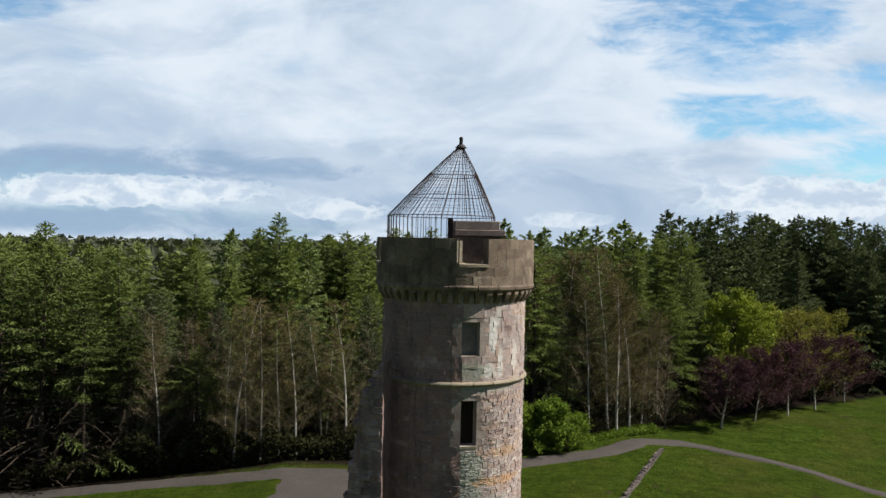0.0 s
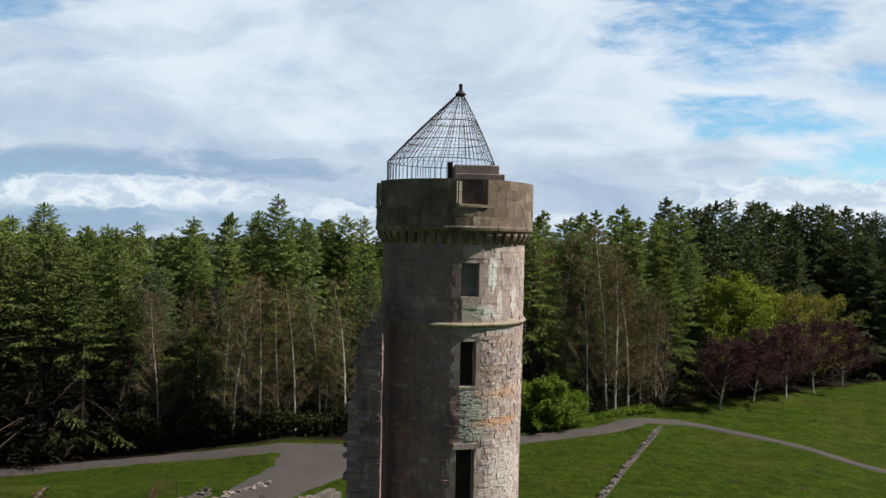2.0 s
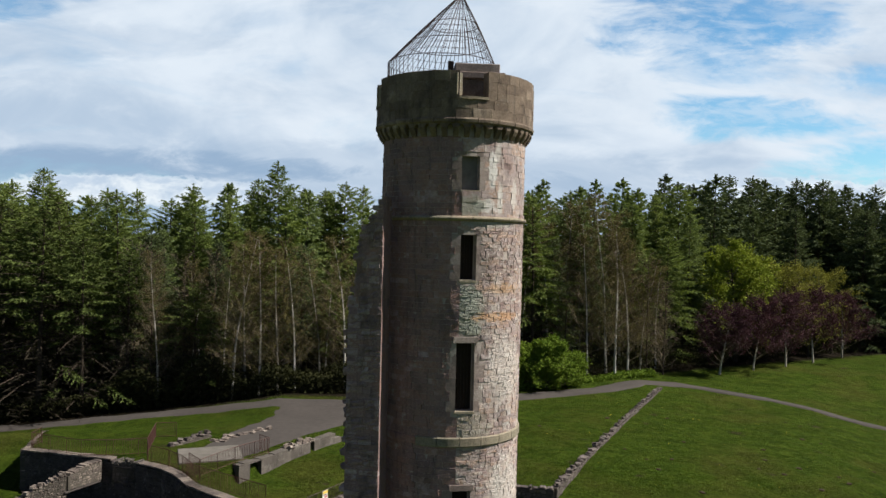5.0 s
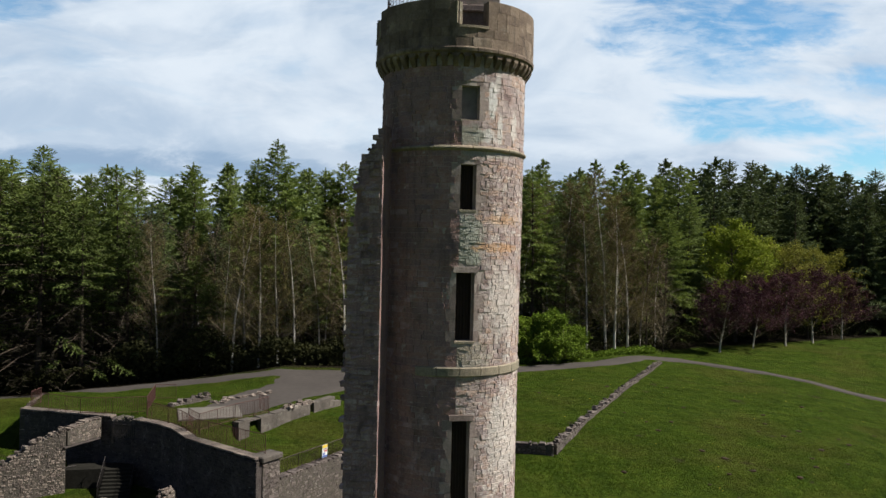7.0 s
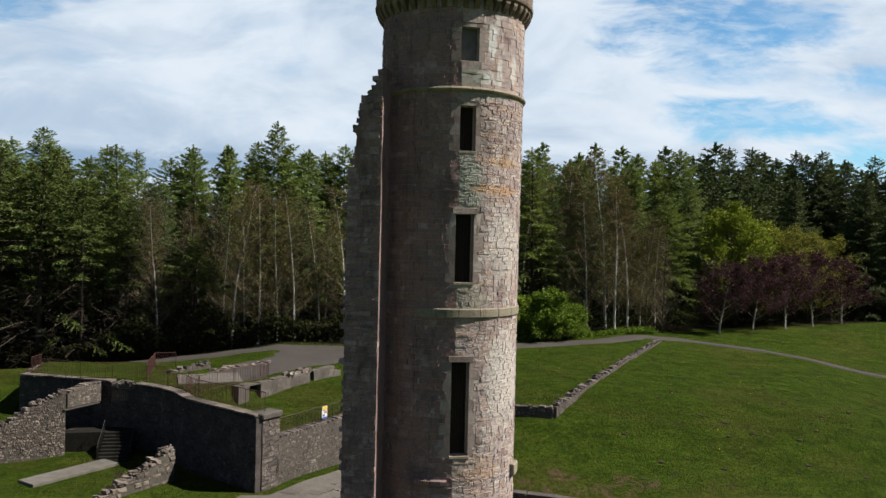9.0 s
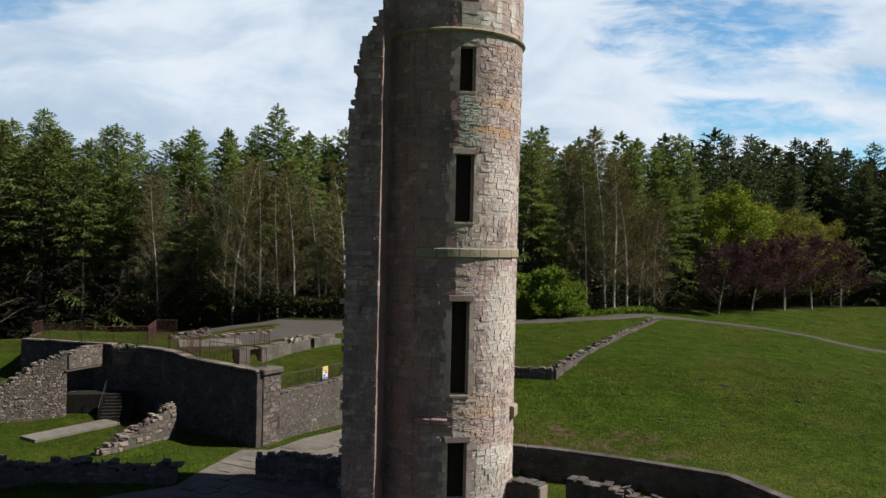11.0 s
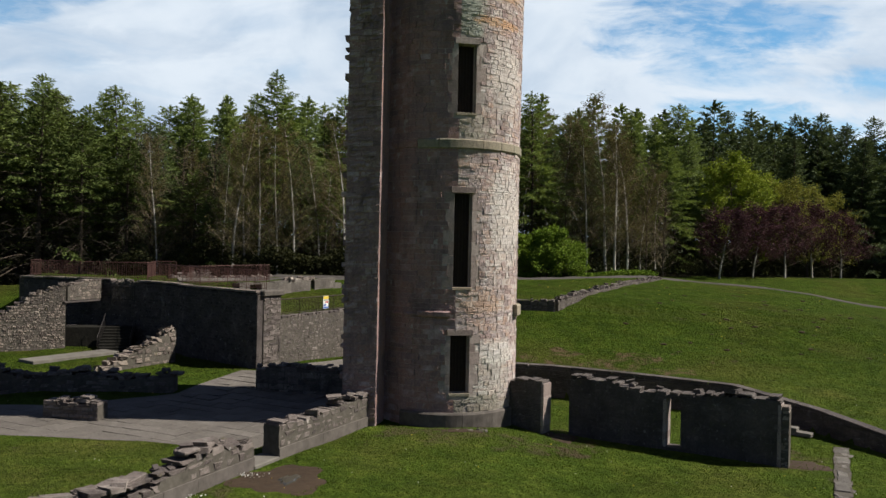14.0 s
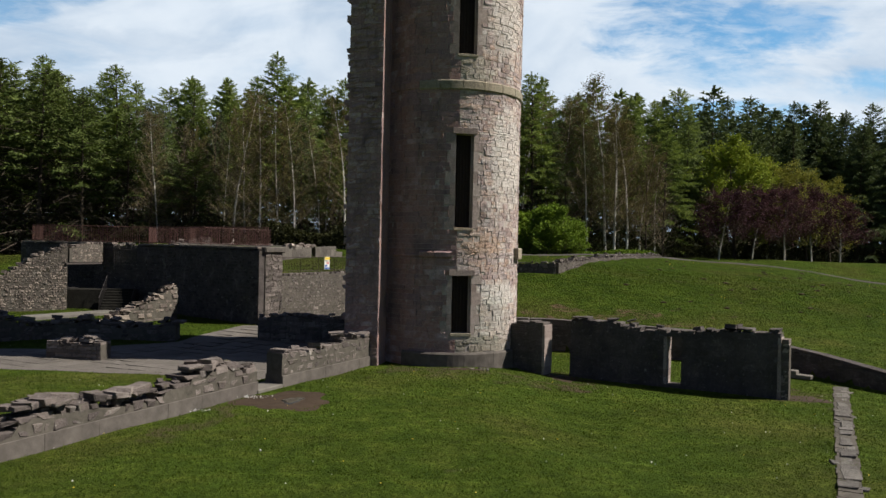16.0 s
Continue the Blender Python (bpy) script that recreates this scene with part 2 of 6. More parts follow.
def plain(name, colour, vary=0.25, scale=6.0, rough=0.85, spec=0.3, metal=0.0, bump=0.3, dist=0.01):
    m, nt, b = material(name, rough, spec, metal)
    pos = n_pos(nt)
    f = n_noise(nt, pos, scale, 6.0, 0.62)
    g = n_noise(nt, pos, scale * 0.13, 4.0, 0.6)
    k = n_math(nt, "ADD", n_math(nt, "MULTIPLY", f, 0.6), n_math(nt, "MULTIPLY", g, 0.4))
    lo, hi = tuple(c * (1 - vary) for c in colour), tuple(min(1.0, c * (1 + vary)) for c in colour)
    put(nt, b.inputs["Base Color"], n_ramp(nt, k, [(0.3, lo), (0.7, hi)]))
    if bump:
        put(nt, b.inputs["Normal"], n_bump(nt, f, bump, dist))
    return m


def leaves(name, dark, light, island=True, through_=0.2):
    m, nt, b = material(name, 0.75, 0.04)
    pos = n_pos(nt)
    tree = nt.nodes.new("ShaderNodeObjectInfo").outputs["Random"]
    k = n_math(nt, "ADD", n_math(nt, "MULTIPLY", n_random(nt, True), 0.65), n_math(nt, "MULTIPLY", tree, 0.35))
    c = n_ramp(nt, k, [(0.1, dark), (0.9, light)])
    put(nt, b.inputs["Base Color"], c)
    tr = nt.nodes.new("ShaderNodeBsdfTranslucent")
    put(nt, tr.inputs[0], n_mix(nt, 1.0, c, (1.0, 1.0, 0.55), "MULTIPLY"))
    ms = nt.nodes.new("ShaderNodeMixShader")
    ms.inputs[0].default_value = through_
    nt.links.new(b.outputs[0], ms.inputs[1]), nt.links.new(tr.outputs[0], ms.inputs[2])
    nt.links.new(ms.outputs[0], nt.nodes["Material Output"].inputs[0])
    return m


def grass_material():
    m, nt, b = material("grass", 0.9, 0.03)
    pos = n_pos(nt)
    big = n_noise(nt, pos, 0.12, 5.0, 0.6)
    mid = n_noise(nt, pos, 0.9, 6.0, 0.65)
    tiny = n_noise(nt, pos, 14.0, 6.0, 0.7)
    c = n_ramp(nt, mid, [(0.3, (0.033, 0.063, 0.007)), (0.5, (0.051, 0.088, 0.009)), (0.72, (0.080, 0.114, 0.014))])
    c = n_mix(nt, n_range(nt, big, 0.46, 0.68, 0.0, 0.5), c, (0.092, 0.094, 0.020))
    tuft = n_noise(nt, pos, 3.2, 8.0, 0.76)
    c = n_mix(nt, 0.95, c, n_ramp(nt, tuft, [(0.28, 0.20), (0.5, 0.5), (0.72, 0.80)]), "OVERLAY")
    c = n_mix(nt, 0.9, c, n_ramp(nt, tiny, [(0.25, 0.24), (0.5, 0.5), (0.75, 0.78)]), "OVERLAY")
    drift = n_noise(nt, n_scale(nt, pos, (0.5, 1.3, 1.0)), 0.42, 7.0, 0.68, 0.5)
    c = n_mix(nt, 0.75, c, n_ramp(nt, drift, [(0.3, 0.30), (0.5, 0.5), (0.7, 0.66)]), "OVERLAY")
    dry = n_noise(nt, pos, 0.55, 6.0, 0.7, 0.6)
    bank = n_blob(nt, pos, (10.0, 45.5, 2.0), (6.5, 2.2, 3.0), n_noise(nt, pos, 0.7, 3.0))
    c = n_mix(nt, n_math(nt, "MULTIPLY", n_range(nt, dry, 0.47, 0.60), n_math(nt, "MULTIPLY", bank, 0.9)), c, (0.13, 0.095, 0.05))
    for centre, size in (((2.2, 33.0, 0.0), (5.0, 1.8, 3.0)), ((6.0, 34.2, 0.0), (1.6, 2.0, 3.0)), ((-7.5, 25.0, 0.0), (1.2, 4.5, 3.0)), ((14.8, 32.0, 0.0), (2.2, 1.6, 3.0))):
        worn = n_blob(nt, pos, centre, size, n_noise(nt, pos, 0.9, 4.0))
        c = n_mix(nt, n_math(nt, "MULTIPLY", n_range(nt, dry, 0.42, 0.60), n_math(nt, "MULTIPLY", worn, 0.7)), c, (0.075, 0.062, 0.030))
    bare = n_noise(nt, pos, 0.42, 3.0, 0.5)
    c = n_mix(nt, n_range(nt, bare, 0.66, 0.76, 0.0, 0.75), c, (0.06, 0.045, 0.03))
    # under the woods: litter and shade-loving scrub, with the trees' shade painted in
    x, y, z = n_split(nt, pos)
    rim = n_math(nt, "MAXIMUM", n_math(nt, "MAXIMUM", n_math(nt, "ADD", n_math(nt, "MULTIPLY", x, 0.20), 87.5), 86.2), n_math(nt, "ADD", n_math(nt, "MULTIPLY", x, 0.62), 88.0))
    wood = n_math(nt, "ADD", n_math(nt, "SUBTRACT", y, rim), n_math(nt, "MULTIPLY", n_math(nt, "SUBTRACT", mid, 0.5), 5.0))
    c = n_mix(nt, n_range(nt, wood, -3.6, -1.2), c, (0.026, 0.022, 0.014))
    # near court lighter, slope darker: sheen and shade among blades, painted in
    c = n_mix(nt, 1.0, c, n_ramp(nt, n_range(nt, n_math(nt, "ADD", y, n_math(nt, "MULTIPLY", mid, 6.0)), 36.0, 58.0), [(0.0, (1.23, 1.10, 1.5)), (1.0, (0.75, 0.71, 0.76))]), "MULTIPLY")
    far = n_range(nt, y, 220.0, 320.0)
    c = n_mix(nt, far, c, n_ramp(nt, n_noise(nt, pos, 0.004, 3.0), [(0.42, (0.05, 0.065, 0.03)), (0.6, (0.16, 0.19, 0.06))]))
    put(nt, b.inputs["Base Color"], c)
    put(nt, b.inputs["Normal"], n_bump(nt, n_math(nt, "ADD", tiny, n_math(nt, "MULTIPLY", tuft, 1.6)), 1.0, 0.16))
    return m


M = {
    "tower_piece": stone("tower_stone", TOWER_STONE, False, True, 0.0, 0.5, 0.36, 0.9),
    "tower_rest": stone("tower_stone_rest", TOWER_STONE, True, True, 0.0, 0.5, 0.36, 0.9),
    "upper_piece": stone("upper_dressed_stone", TOWER_STONE, False, True, 0.0, 0.4, 0.75, 0.8),
    "upper_rest": stone("upper_dressed_stone_rest", TOWER_STONE, True, True, 0.0, 0.4, 0.75, 0.8),
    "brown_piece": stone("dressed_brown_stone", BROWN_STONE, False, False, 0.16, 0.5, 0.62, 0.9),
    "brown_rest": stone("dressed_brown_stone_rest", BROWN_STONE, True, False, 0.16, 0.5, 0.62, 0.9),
    "stub_piece": stone("torn_wall_stone", STUB_STONE, False, False, 0.25, 0.5, 0.5, 1.0),
    "stub_rest": stone("torn_wall_stone_rest", STUB_STONE, True, False, 0.25, 0.5, 0.5, 1.0),
    "jamb": stone("window_margin_stone", [(0.0, (0.20, 0.155, 0.140)), (0.5, (0.29, 0.235, 0.212)), (1.0, (0.38, 0.335, 0.305))], False, False, 0.2, 0.35, 0.4, 0.5),
    "ashlar": stone("parapet_stone", [(0.0, (0.100, 0.074, 0.059)), (0.35, (0.170, 0.129, 0.100)), (0.7, (0.250, 0.194, 0.149)), (0.9, (0.36, 0.295, 0.232)), (1.0, (0.52, 0.46, 0.40))], False, False, 0.30, 0.75, 0.65, 0.7),
    "band": stone("band_stone", [(0.0, (0.24, 0.225, 0.17)), (0.6, (0.30, 0.255, 0.19)), (1.0, (0.36, 0.28, 0.21))], False, False, 0.5, 0.45),
    "mortar": plain("mortar", (0.40, 0.35, 0.315), 0.4, 5.0, 0.95, 0.1, 0, 0.5, 0.02),
    "ruin_piece": stone("ruin_stone", GREY_STONE, False, False, 0.75, 0.7, 0.3, 1.0),
    "ruin_rest": stone("ruin_stone_rest", GREY_STONE, True, False, 0.8, 0.7, 0.3, 1.0),
    "terrace_rest": stone("shade_toned_terrace", TERRACE, True, False, 0.7, 0.7, 0.45, 1.0),
    "weathered_piece": stone("weathered_stone", WEATHERED, False, False, 0.6, 0.6, 0.4, 1.0),
    "weathered_rest": stone("weathered_stone_rest", WEATHERED, True, False, 0.6, 0.6, 0.4, 1.0),
    "pale_piece": stone("pale_stone", [(0.0, (0.075, 0.066, 0.059)), (0.5, (0.122, 0.107, 0.095)), (1.0, (0.19, 0.169, 0.150))], False, False, 0.5, 0.6),
    "pale_rest": stone("pale_stone_rest", [(0.0, (0.075, 0.066, 0.059)), (0.5, (0.122, 0.107, 0.095)), (1.0, (0.19, 0.169, 0.150))], True, False, 0.5, 0.6),
    # for walls facing away from the sun: their shade is darkened into the colour
    "shade_render": stone("shade_toned_render", [(0.0, (0.040, 0.034, 0.034)), (0.4, (0.074, 0.063, 0.060)), (0.8, (0.118, 0.101, 0.094)), (1.0, (0.20, 0.176, 0.164))], False, False, 0.42, 0.6, 0.6, 1.0),
    "shade_render_rest": stone("shade_toned_render_rest", [(0.0, (0.040, 0.034, 0.034)), (0.4, (0.074, 0.063, 0.060)), (0.8, (0.118, 0.101, 0.094)), (1.0, (0.20, 0.176, 0.164))], True, False, 0.42, 0.6, 0.6, 1.0),
    "footing": stone("footing_stone", [(0.0, (0.075, 0.068, 0.062)), (0.5, (0.125, 0.114, 0.103)), (1.0, (0.20, 0.184, 0.165))], False, False, 0.5, 0.6, 0.5, 1.0),
    "foot_course": plain("worn_foot_course", (0.112, 0.098, 0.088), 0.45, 2.2, 0.92, 0.15, 0, 0.8, 0.03),
    "rubble_core": plain("rubble_core", (0.095, 0.085, 0.072), 0.4, 4.0, 0.95, 0.1, 0, 0.8, 0.05),
    "flag": stone("flagstone", [(0.0, (0.085, 0.075, 0.067)), (0.5, (0.126, 0.112, 0.100)), (1.0, (0.168, 0.151, 0.135))], False, False, 0.25, 0.3),
    # landing and treads: the recess's deep shade put into a near-black stone
    "recess_shade": plain("shade_dark_stone", (0.020, 0.019, 0.016), 0.5, 4.0, 0.95, 0.1, 0, 0.8, 0.03),
    "concrete": plain("concrete", (0.150, 0.138, 0.122), 0.35, 1.6, 0.9, 0.2, 0, 0.3, 0.01),
    "asphalt": plain("worn_asphalt", (0.068, 0.060, 0.055), 0.25, 2.0, 0.9, 0.2, 0, 0.3, 0.01),
    "soil": plain("bare_soil", (0.046, 0.031, 0.020), 0.35, 3.0, 0.9, 0.2, 0, 0.8, 0.04),
    "iron_red": plain("rusty_red_iron", (0.085, 0.038, 0.032), 0.35, 8.0, 0.6, 0.4, 0.2, 0.2, 0.002),
    "iron_dark": plain("dark_iron", (0.035, 0.030, 0.030), 0.3, 8.0, 0.6, 0.4, 0.3, 0.2, 0.002),
    "iron_cage": plain("weathered_cage_iron", (0.050, 0.034, 0.032), 0.4, 6.0, 0.65, 0.4, 0.3, 0.2, 0.002),
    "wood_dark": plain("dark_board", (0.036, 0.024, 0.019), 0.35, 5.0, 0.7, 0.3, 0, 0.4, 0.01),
    "panel": plain("slate_grey_panel", (0.16, 0.155, 0.155), 0.4, 2.5, 0.6, 0.3, 0, 0.2, 0.01),
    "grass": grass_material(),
    "bark": plain("brown_bark", (0.065, 0.050, 0.038), 0.4, 6.0, 0.9, 0.2, 0, 0.8, 0.04),
    "bark_pale": plain("pale_bark", (0.42, 0.39, 0.34), 0.45, 3.0, 0.8, 0.2, 0, 0.5, 0.02),
    "bark_birch": plain("birch_bark", (0.54, 0.51, 0.46), 0.4, 3.0, 0.8, 0.2, 0, 0.5, 0.02),
    "twig": plain("bare_twig", (0.185, 0.150, 0.105), 0.35, 2.0, 0.85, 0.2, 0, 0, 0.01),
    "larch": leaves("larch_needles", (0.096, 0.138, 0.040), (0.232, 0.288, 0.092), True, 0.34),
    "spruce": leaves("spruce_needles", (0.098, 0.138, 0.058), (0.225, 0.280, 0.112), True, 0.3),
    "dark_spruce": leaves("dark_spruce_needles", (0.054, 0.076, 0.038), (0.135, 0.168, 0.080)),
    # front larches' needles: a darker copy of larch, toned for the shaded edge
    "boughs": leaves("shade_toned_needles", (0.052, 0.076, 0.022), (0.140, 0.175, 0.054)),
    # dead inner twigs, blackened further so the crowns' own shade is in them
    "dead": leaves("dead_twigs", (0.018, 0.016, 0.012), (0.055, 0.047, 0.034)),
    "young": leaves("young_leaves", (0.155, 0.160, 0.036), (0.32, 0.315, 0.075)),
    "fresh": leaves("fresh_leaves", (0.18, 0.235, 0.032), (0.36, 0.40, 0.075)),
    "bud": leaves("opening_buds", (0.105, 0.086, 0.040), (0.185, 0.160, 0.062)),
    "purple": leaves("purple_leaves", (0.052, 0.026, 0.036), (0.100, 0.048, 0.062)),
    "shrub": leaves("shrub_leaves", (0.085, 0.145, 0.020), (0.22, 0.30, 0.042)),
    # scrub under the trees, near black: the wood's shade is in the leaf colour
    "shade": leaves("shaded_scrub_leaves", (0.018, 0.021, 0.010), (0.050, 0.052, 0.022)),
    # distant leaves lighter and bluer: the haze of distance put into their colour
    "far": leaves("hazed_leaves", (0.050, 0.062, 0.045), (0.095, 0.105, 0.068)),
    "blade": leaves("grass_blade", (0.045, 0.075, 0.008), (0.095, 0.125, 0.016)),
    "white": plain("white_paint", (0.75, 0.75, 0.72), 0.06, 4.0, 0.5, 0.4, 0, 0, 0.01),
    "yellow": plain("yellow_paint", (0.78, 0.58, 0.06), 0.08, 4.0, 0.5, 0.4, 0, 0, 0.01),
    "blue": plain("blue_paint", (0.05, 0.12, 0.42), 0.08, 4.0, 0.5, 0.4, 0, 0, 0.01),
    "red": plain("red_paint", (0.55, 0.05, 0.05), 0.08, 4.0, 0.5, 0.4, 0, 0, 0.01),
}

# ---- building helpers ----
rng = random.Random(7)


def mesh_of(bm, name, material_):
    bmesh.ops.recalc_face_normals(bm, faces=bm.faces)
    me = bpy.data.meshes.new(name)
    bm.to_mesh(me)
    bm.free()
    me.materials.append(material_)
    return me


def part(name, bm, material_, parent=None, label="", smooth=False):
    ob = new(name, mesh_of(bm, name, material_))
    if smooth:
        ob.data.shade_smooth()
    ob.parent = parent
    if label:
        ob["label"] = label
    return ob


def raw(name, verts, faces, material_, parent=None, label="", smooth=False):
    me = bpy.data.meshes.new(name)
    me.from_pydata(verts, [], faces)
    me.materials.append(material_)
    if smooth:
        me.shade_smooth()
    ob = new(name, me)
    ob.parent = parent
    if label:
        ob["label"] = label
    return ob


def thing(name, label, category, at=(0, 0, 0), rz=0.0, group="", kind=""):
    ob = new(name)
    ob.empty_display_size = 0.3
    ob.matrix_world = pose(*at, 0, 0, rz)
    return tagged(ob, label, category, group, kind)


def add_box(bm, centre, size, rz=0.0, bevel=0.0, ry=0.0):
    m = Matrix.Translation(centre) @ Matrix.Rotation(radians(rz), 4, "Z") @ Matrix.Rotation(radians(ry), 4, "Y") @ Matrix.Diagonal((*size, 1))
    r = bmesh.ops.create_cube(bm, size=1.0, matrix=m)
    if bevel:
        es = list({e for v in r["verts"] for e in v.link_edges})
        bmesh.ops.bevel(bm, geom=es, offset=bevel, segments=1, affect="EDGES")


def add_rod(bm, a, b, r0, r1=None, sides=5):
    a, b = Vector(a), Vector(b)
    d = b - a
    m = Matrix.Translation((a + b) / 2) @ d.to_track_quat("Z", "Y").to_matrix().to_4x4()
    bmesh.ops.create_cone(bm, cap_ends=True, segments=sides, radius1=r0, radius2=r0 if r1 is None else r1, depth=d.length, matrix=m)


# dressed stone of unit size, y = -0.5 is its face; a handful of hewn variants
def stone_variant(seed, rough=0.05, inset=0.07, edge=0.47, skew=0.0):
    r = random.Random(seed)
    verts, faces = [], []
    g = (-0.5 + inset, -0.17, 0.17, 0.5 - inset)
    corners = [(-0.5, -0.5), (0.5, -0.5), (0.5, 0.5), (-0.5, 0.5)]
    off = [(x + r.uniform(-skew, skew * 0.3) * x * 2, z + r.uniform(-skew, skew * 0.3) * z * 2) for x, z in corners]

    def warp(x, z):
        s, t = x + 0.5, z + 0.5
        w = ((1 - s) * (1 - t), s * (1 - t), s * t, (1 - s) * t)
        return sum(k * o[0] for k, o in zip(w, off)), sum(k * o[1] for k, o in zip(w, off))

    for k in g:
        for i in g:
            x, z = warp(i, k)
            verts.append((x + r.uniform(-0.015, 0.015), -0.5 + r.uniform(-rough, rough), z + r.uniform(-0.015, 0.015)))
    for k in range(3):
        for i in range(3):
            a = k * 4 + i
            faces.append((a, a + 1, a + 5, a + 4))
    ring = [0, 1, 2, 3, 7, 11, 15, 14, 13, 12, 8, 4]
    b0 = len(verts)
    for x, z in off:
        verts.append((x, -edge, z))
    for x, z in off:
        verts.append((x, edge, z))
    for x, z in off:
        verts.append((x * (1 - 2 * inset), 0.5 + r.uniform(-rough, rough), z * (1 - 2 * inset)))
    for side in range(4):
        a, c = ring[side * 3], ring[(side * 3 + 3) % 12]
        m1, m2 = ring[side * 3 + 1], ring[side * 3 + 2]
        p, q = b0 + side, b0 + (side + 1) % 4
        faces.append((p, q, c, m2, m1, a))
        faces.append((p + 4, q + 4, q, p))
        faces.append((p + 8, q + 8, q + 4, p + 4))
    faces.append((b0 + 11, b0 + 10, b0 + 9, b0 + 8))
    return verts, faces


HEWN = [stone_variant(s, 0.03, 0.03, 0.482, 0.05) for s in range(8)]
ASHLAR = [stone_variant(20 + s, 0.006, 0.012, 0.49, 0.0) for s in range(8)]
RUBBLE = [stone_variant(40 + s, 0.035, 0.10, 0.46, 0.22) for s in range(8)]
DRUM = [stone_variant(60 + s, 0.015, 0.02, 0.492, 0.02) for s in range(8)]
PITCHED = [stone_variant(80 + s, 0.04, 0.03, 0.468, 0.05) for s in range(8)]
shared = {}


def lay(stones, kind, material_, rest_material, parent, name="stone", limit=300, prefer=None):
    """Stones as (matrix) on unit blocks: up to limit of them single objects, the others joined in one mesh."""
    variants = {"hewn": HEWN, "ashlar": ASHLAR, "rubble": RUBBLE, "drum": DRUM, "pitched": PITCHED}[kind]
    order = sorted(stones, key=prefer) if prefer else list(stones)
    single, rest = order[:limit], order[limit:]
    for i, m in enumerate(single):
        k = (kind, i % 8, material_.name)
        if k not in shared:
            me = bpy.data.meshes.new(name)
            me.from_pydata(*[variants[i % 8][0], [], variants[i % 8][1]])
            me.materials.append(material_)
            shared[k] = me
        ob = new(name, shared[k])
        ob.parent = parent
        ob.matrix_basis = m
    if rest:
        verts, faces, base = [], [], 0
        for i, m in enumerate(rest):
            vs, fs = variants[i % 8]
            a = np.array(vs) @ np.array(m.to_3x3()).T + np.array(m.translation)
            verts.append(a)
            faces += [tuple(base + j for j in f) for f in fs]
            base += len(vs)
        ob = raw("stonework", np.concatenate(verts).tolist(), faces, rest_material, parent)
        tagged(ob, kind="stuff")


def block(cx, cy, cz, sx, sy, sz, rz=0.0, tilt=0.0):
    return Matrix.Translation((cx, cy, cz)) @ Matrix.Rotation(radians(rz), 4, "Z") @ Matrix.Rotation(radians(tilt), 4, "Y") @ Matrix.Diagonal((sx, sy, sz, 1))


def at_profile(profile, s):
    for (s0, z0), (s1, z1) in zip(profile, profile[1:]):
        if s0 <= s <= s1:
            return z0 + (z1 - z0) * (s - s0) / max(1e-6, s1 - s0)
    return profile[0][1] if s < profile[0][0] else profile[-1][1]


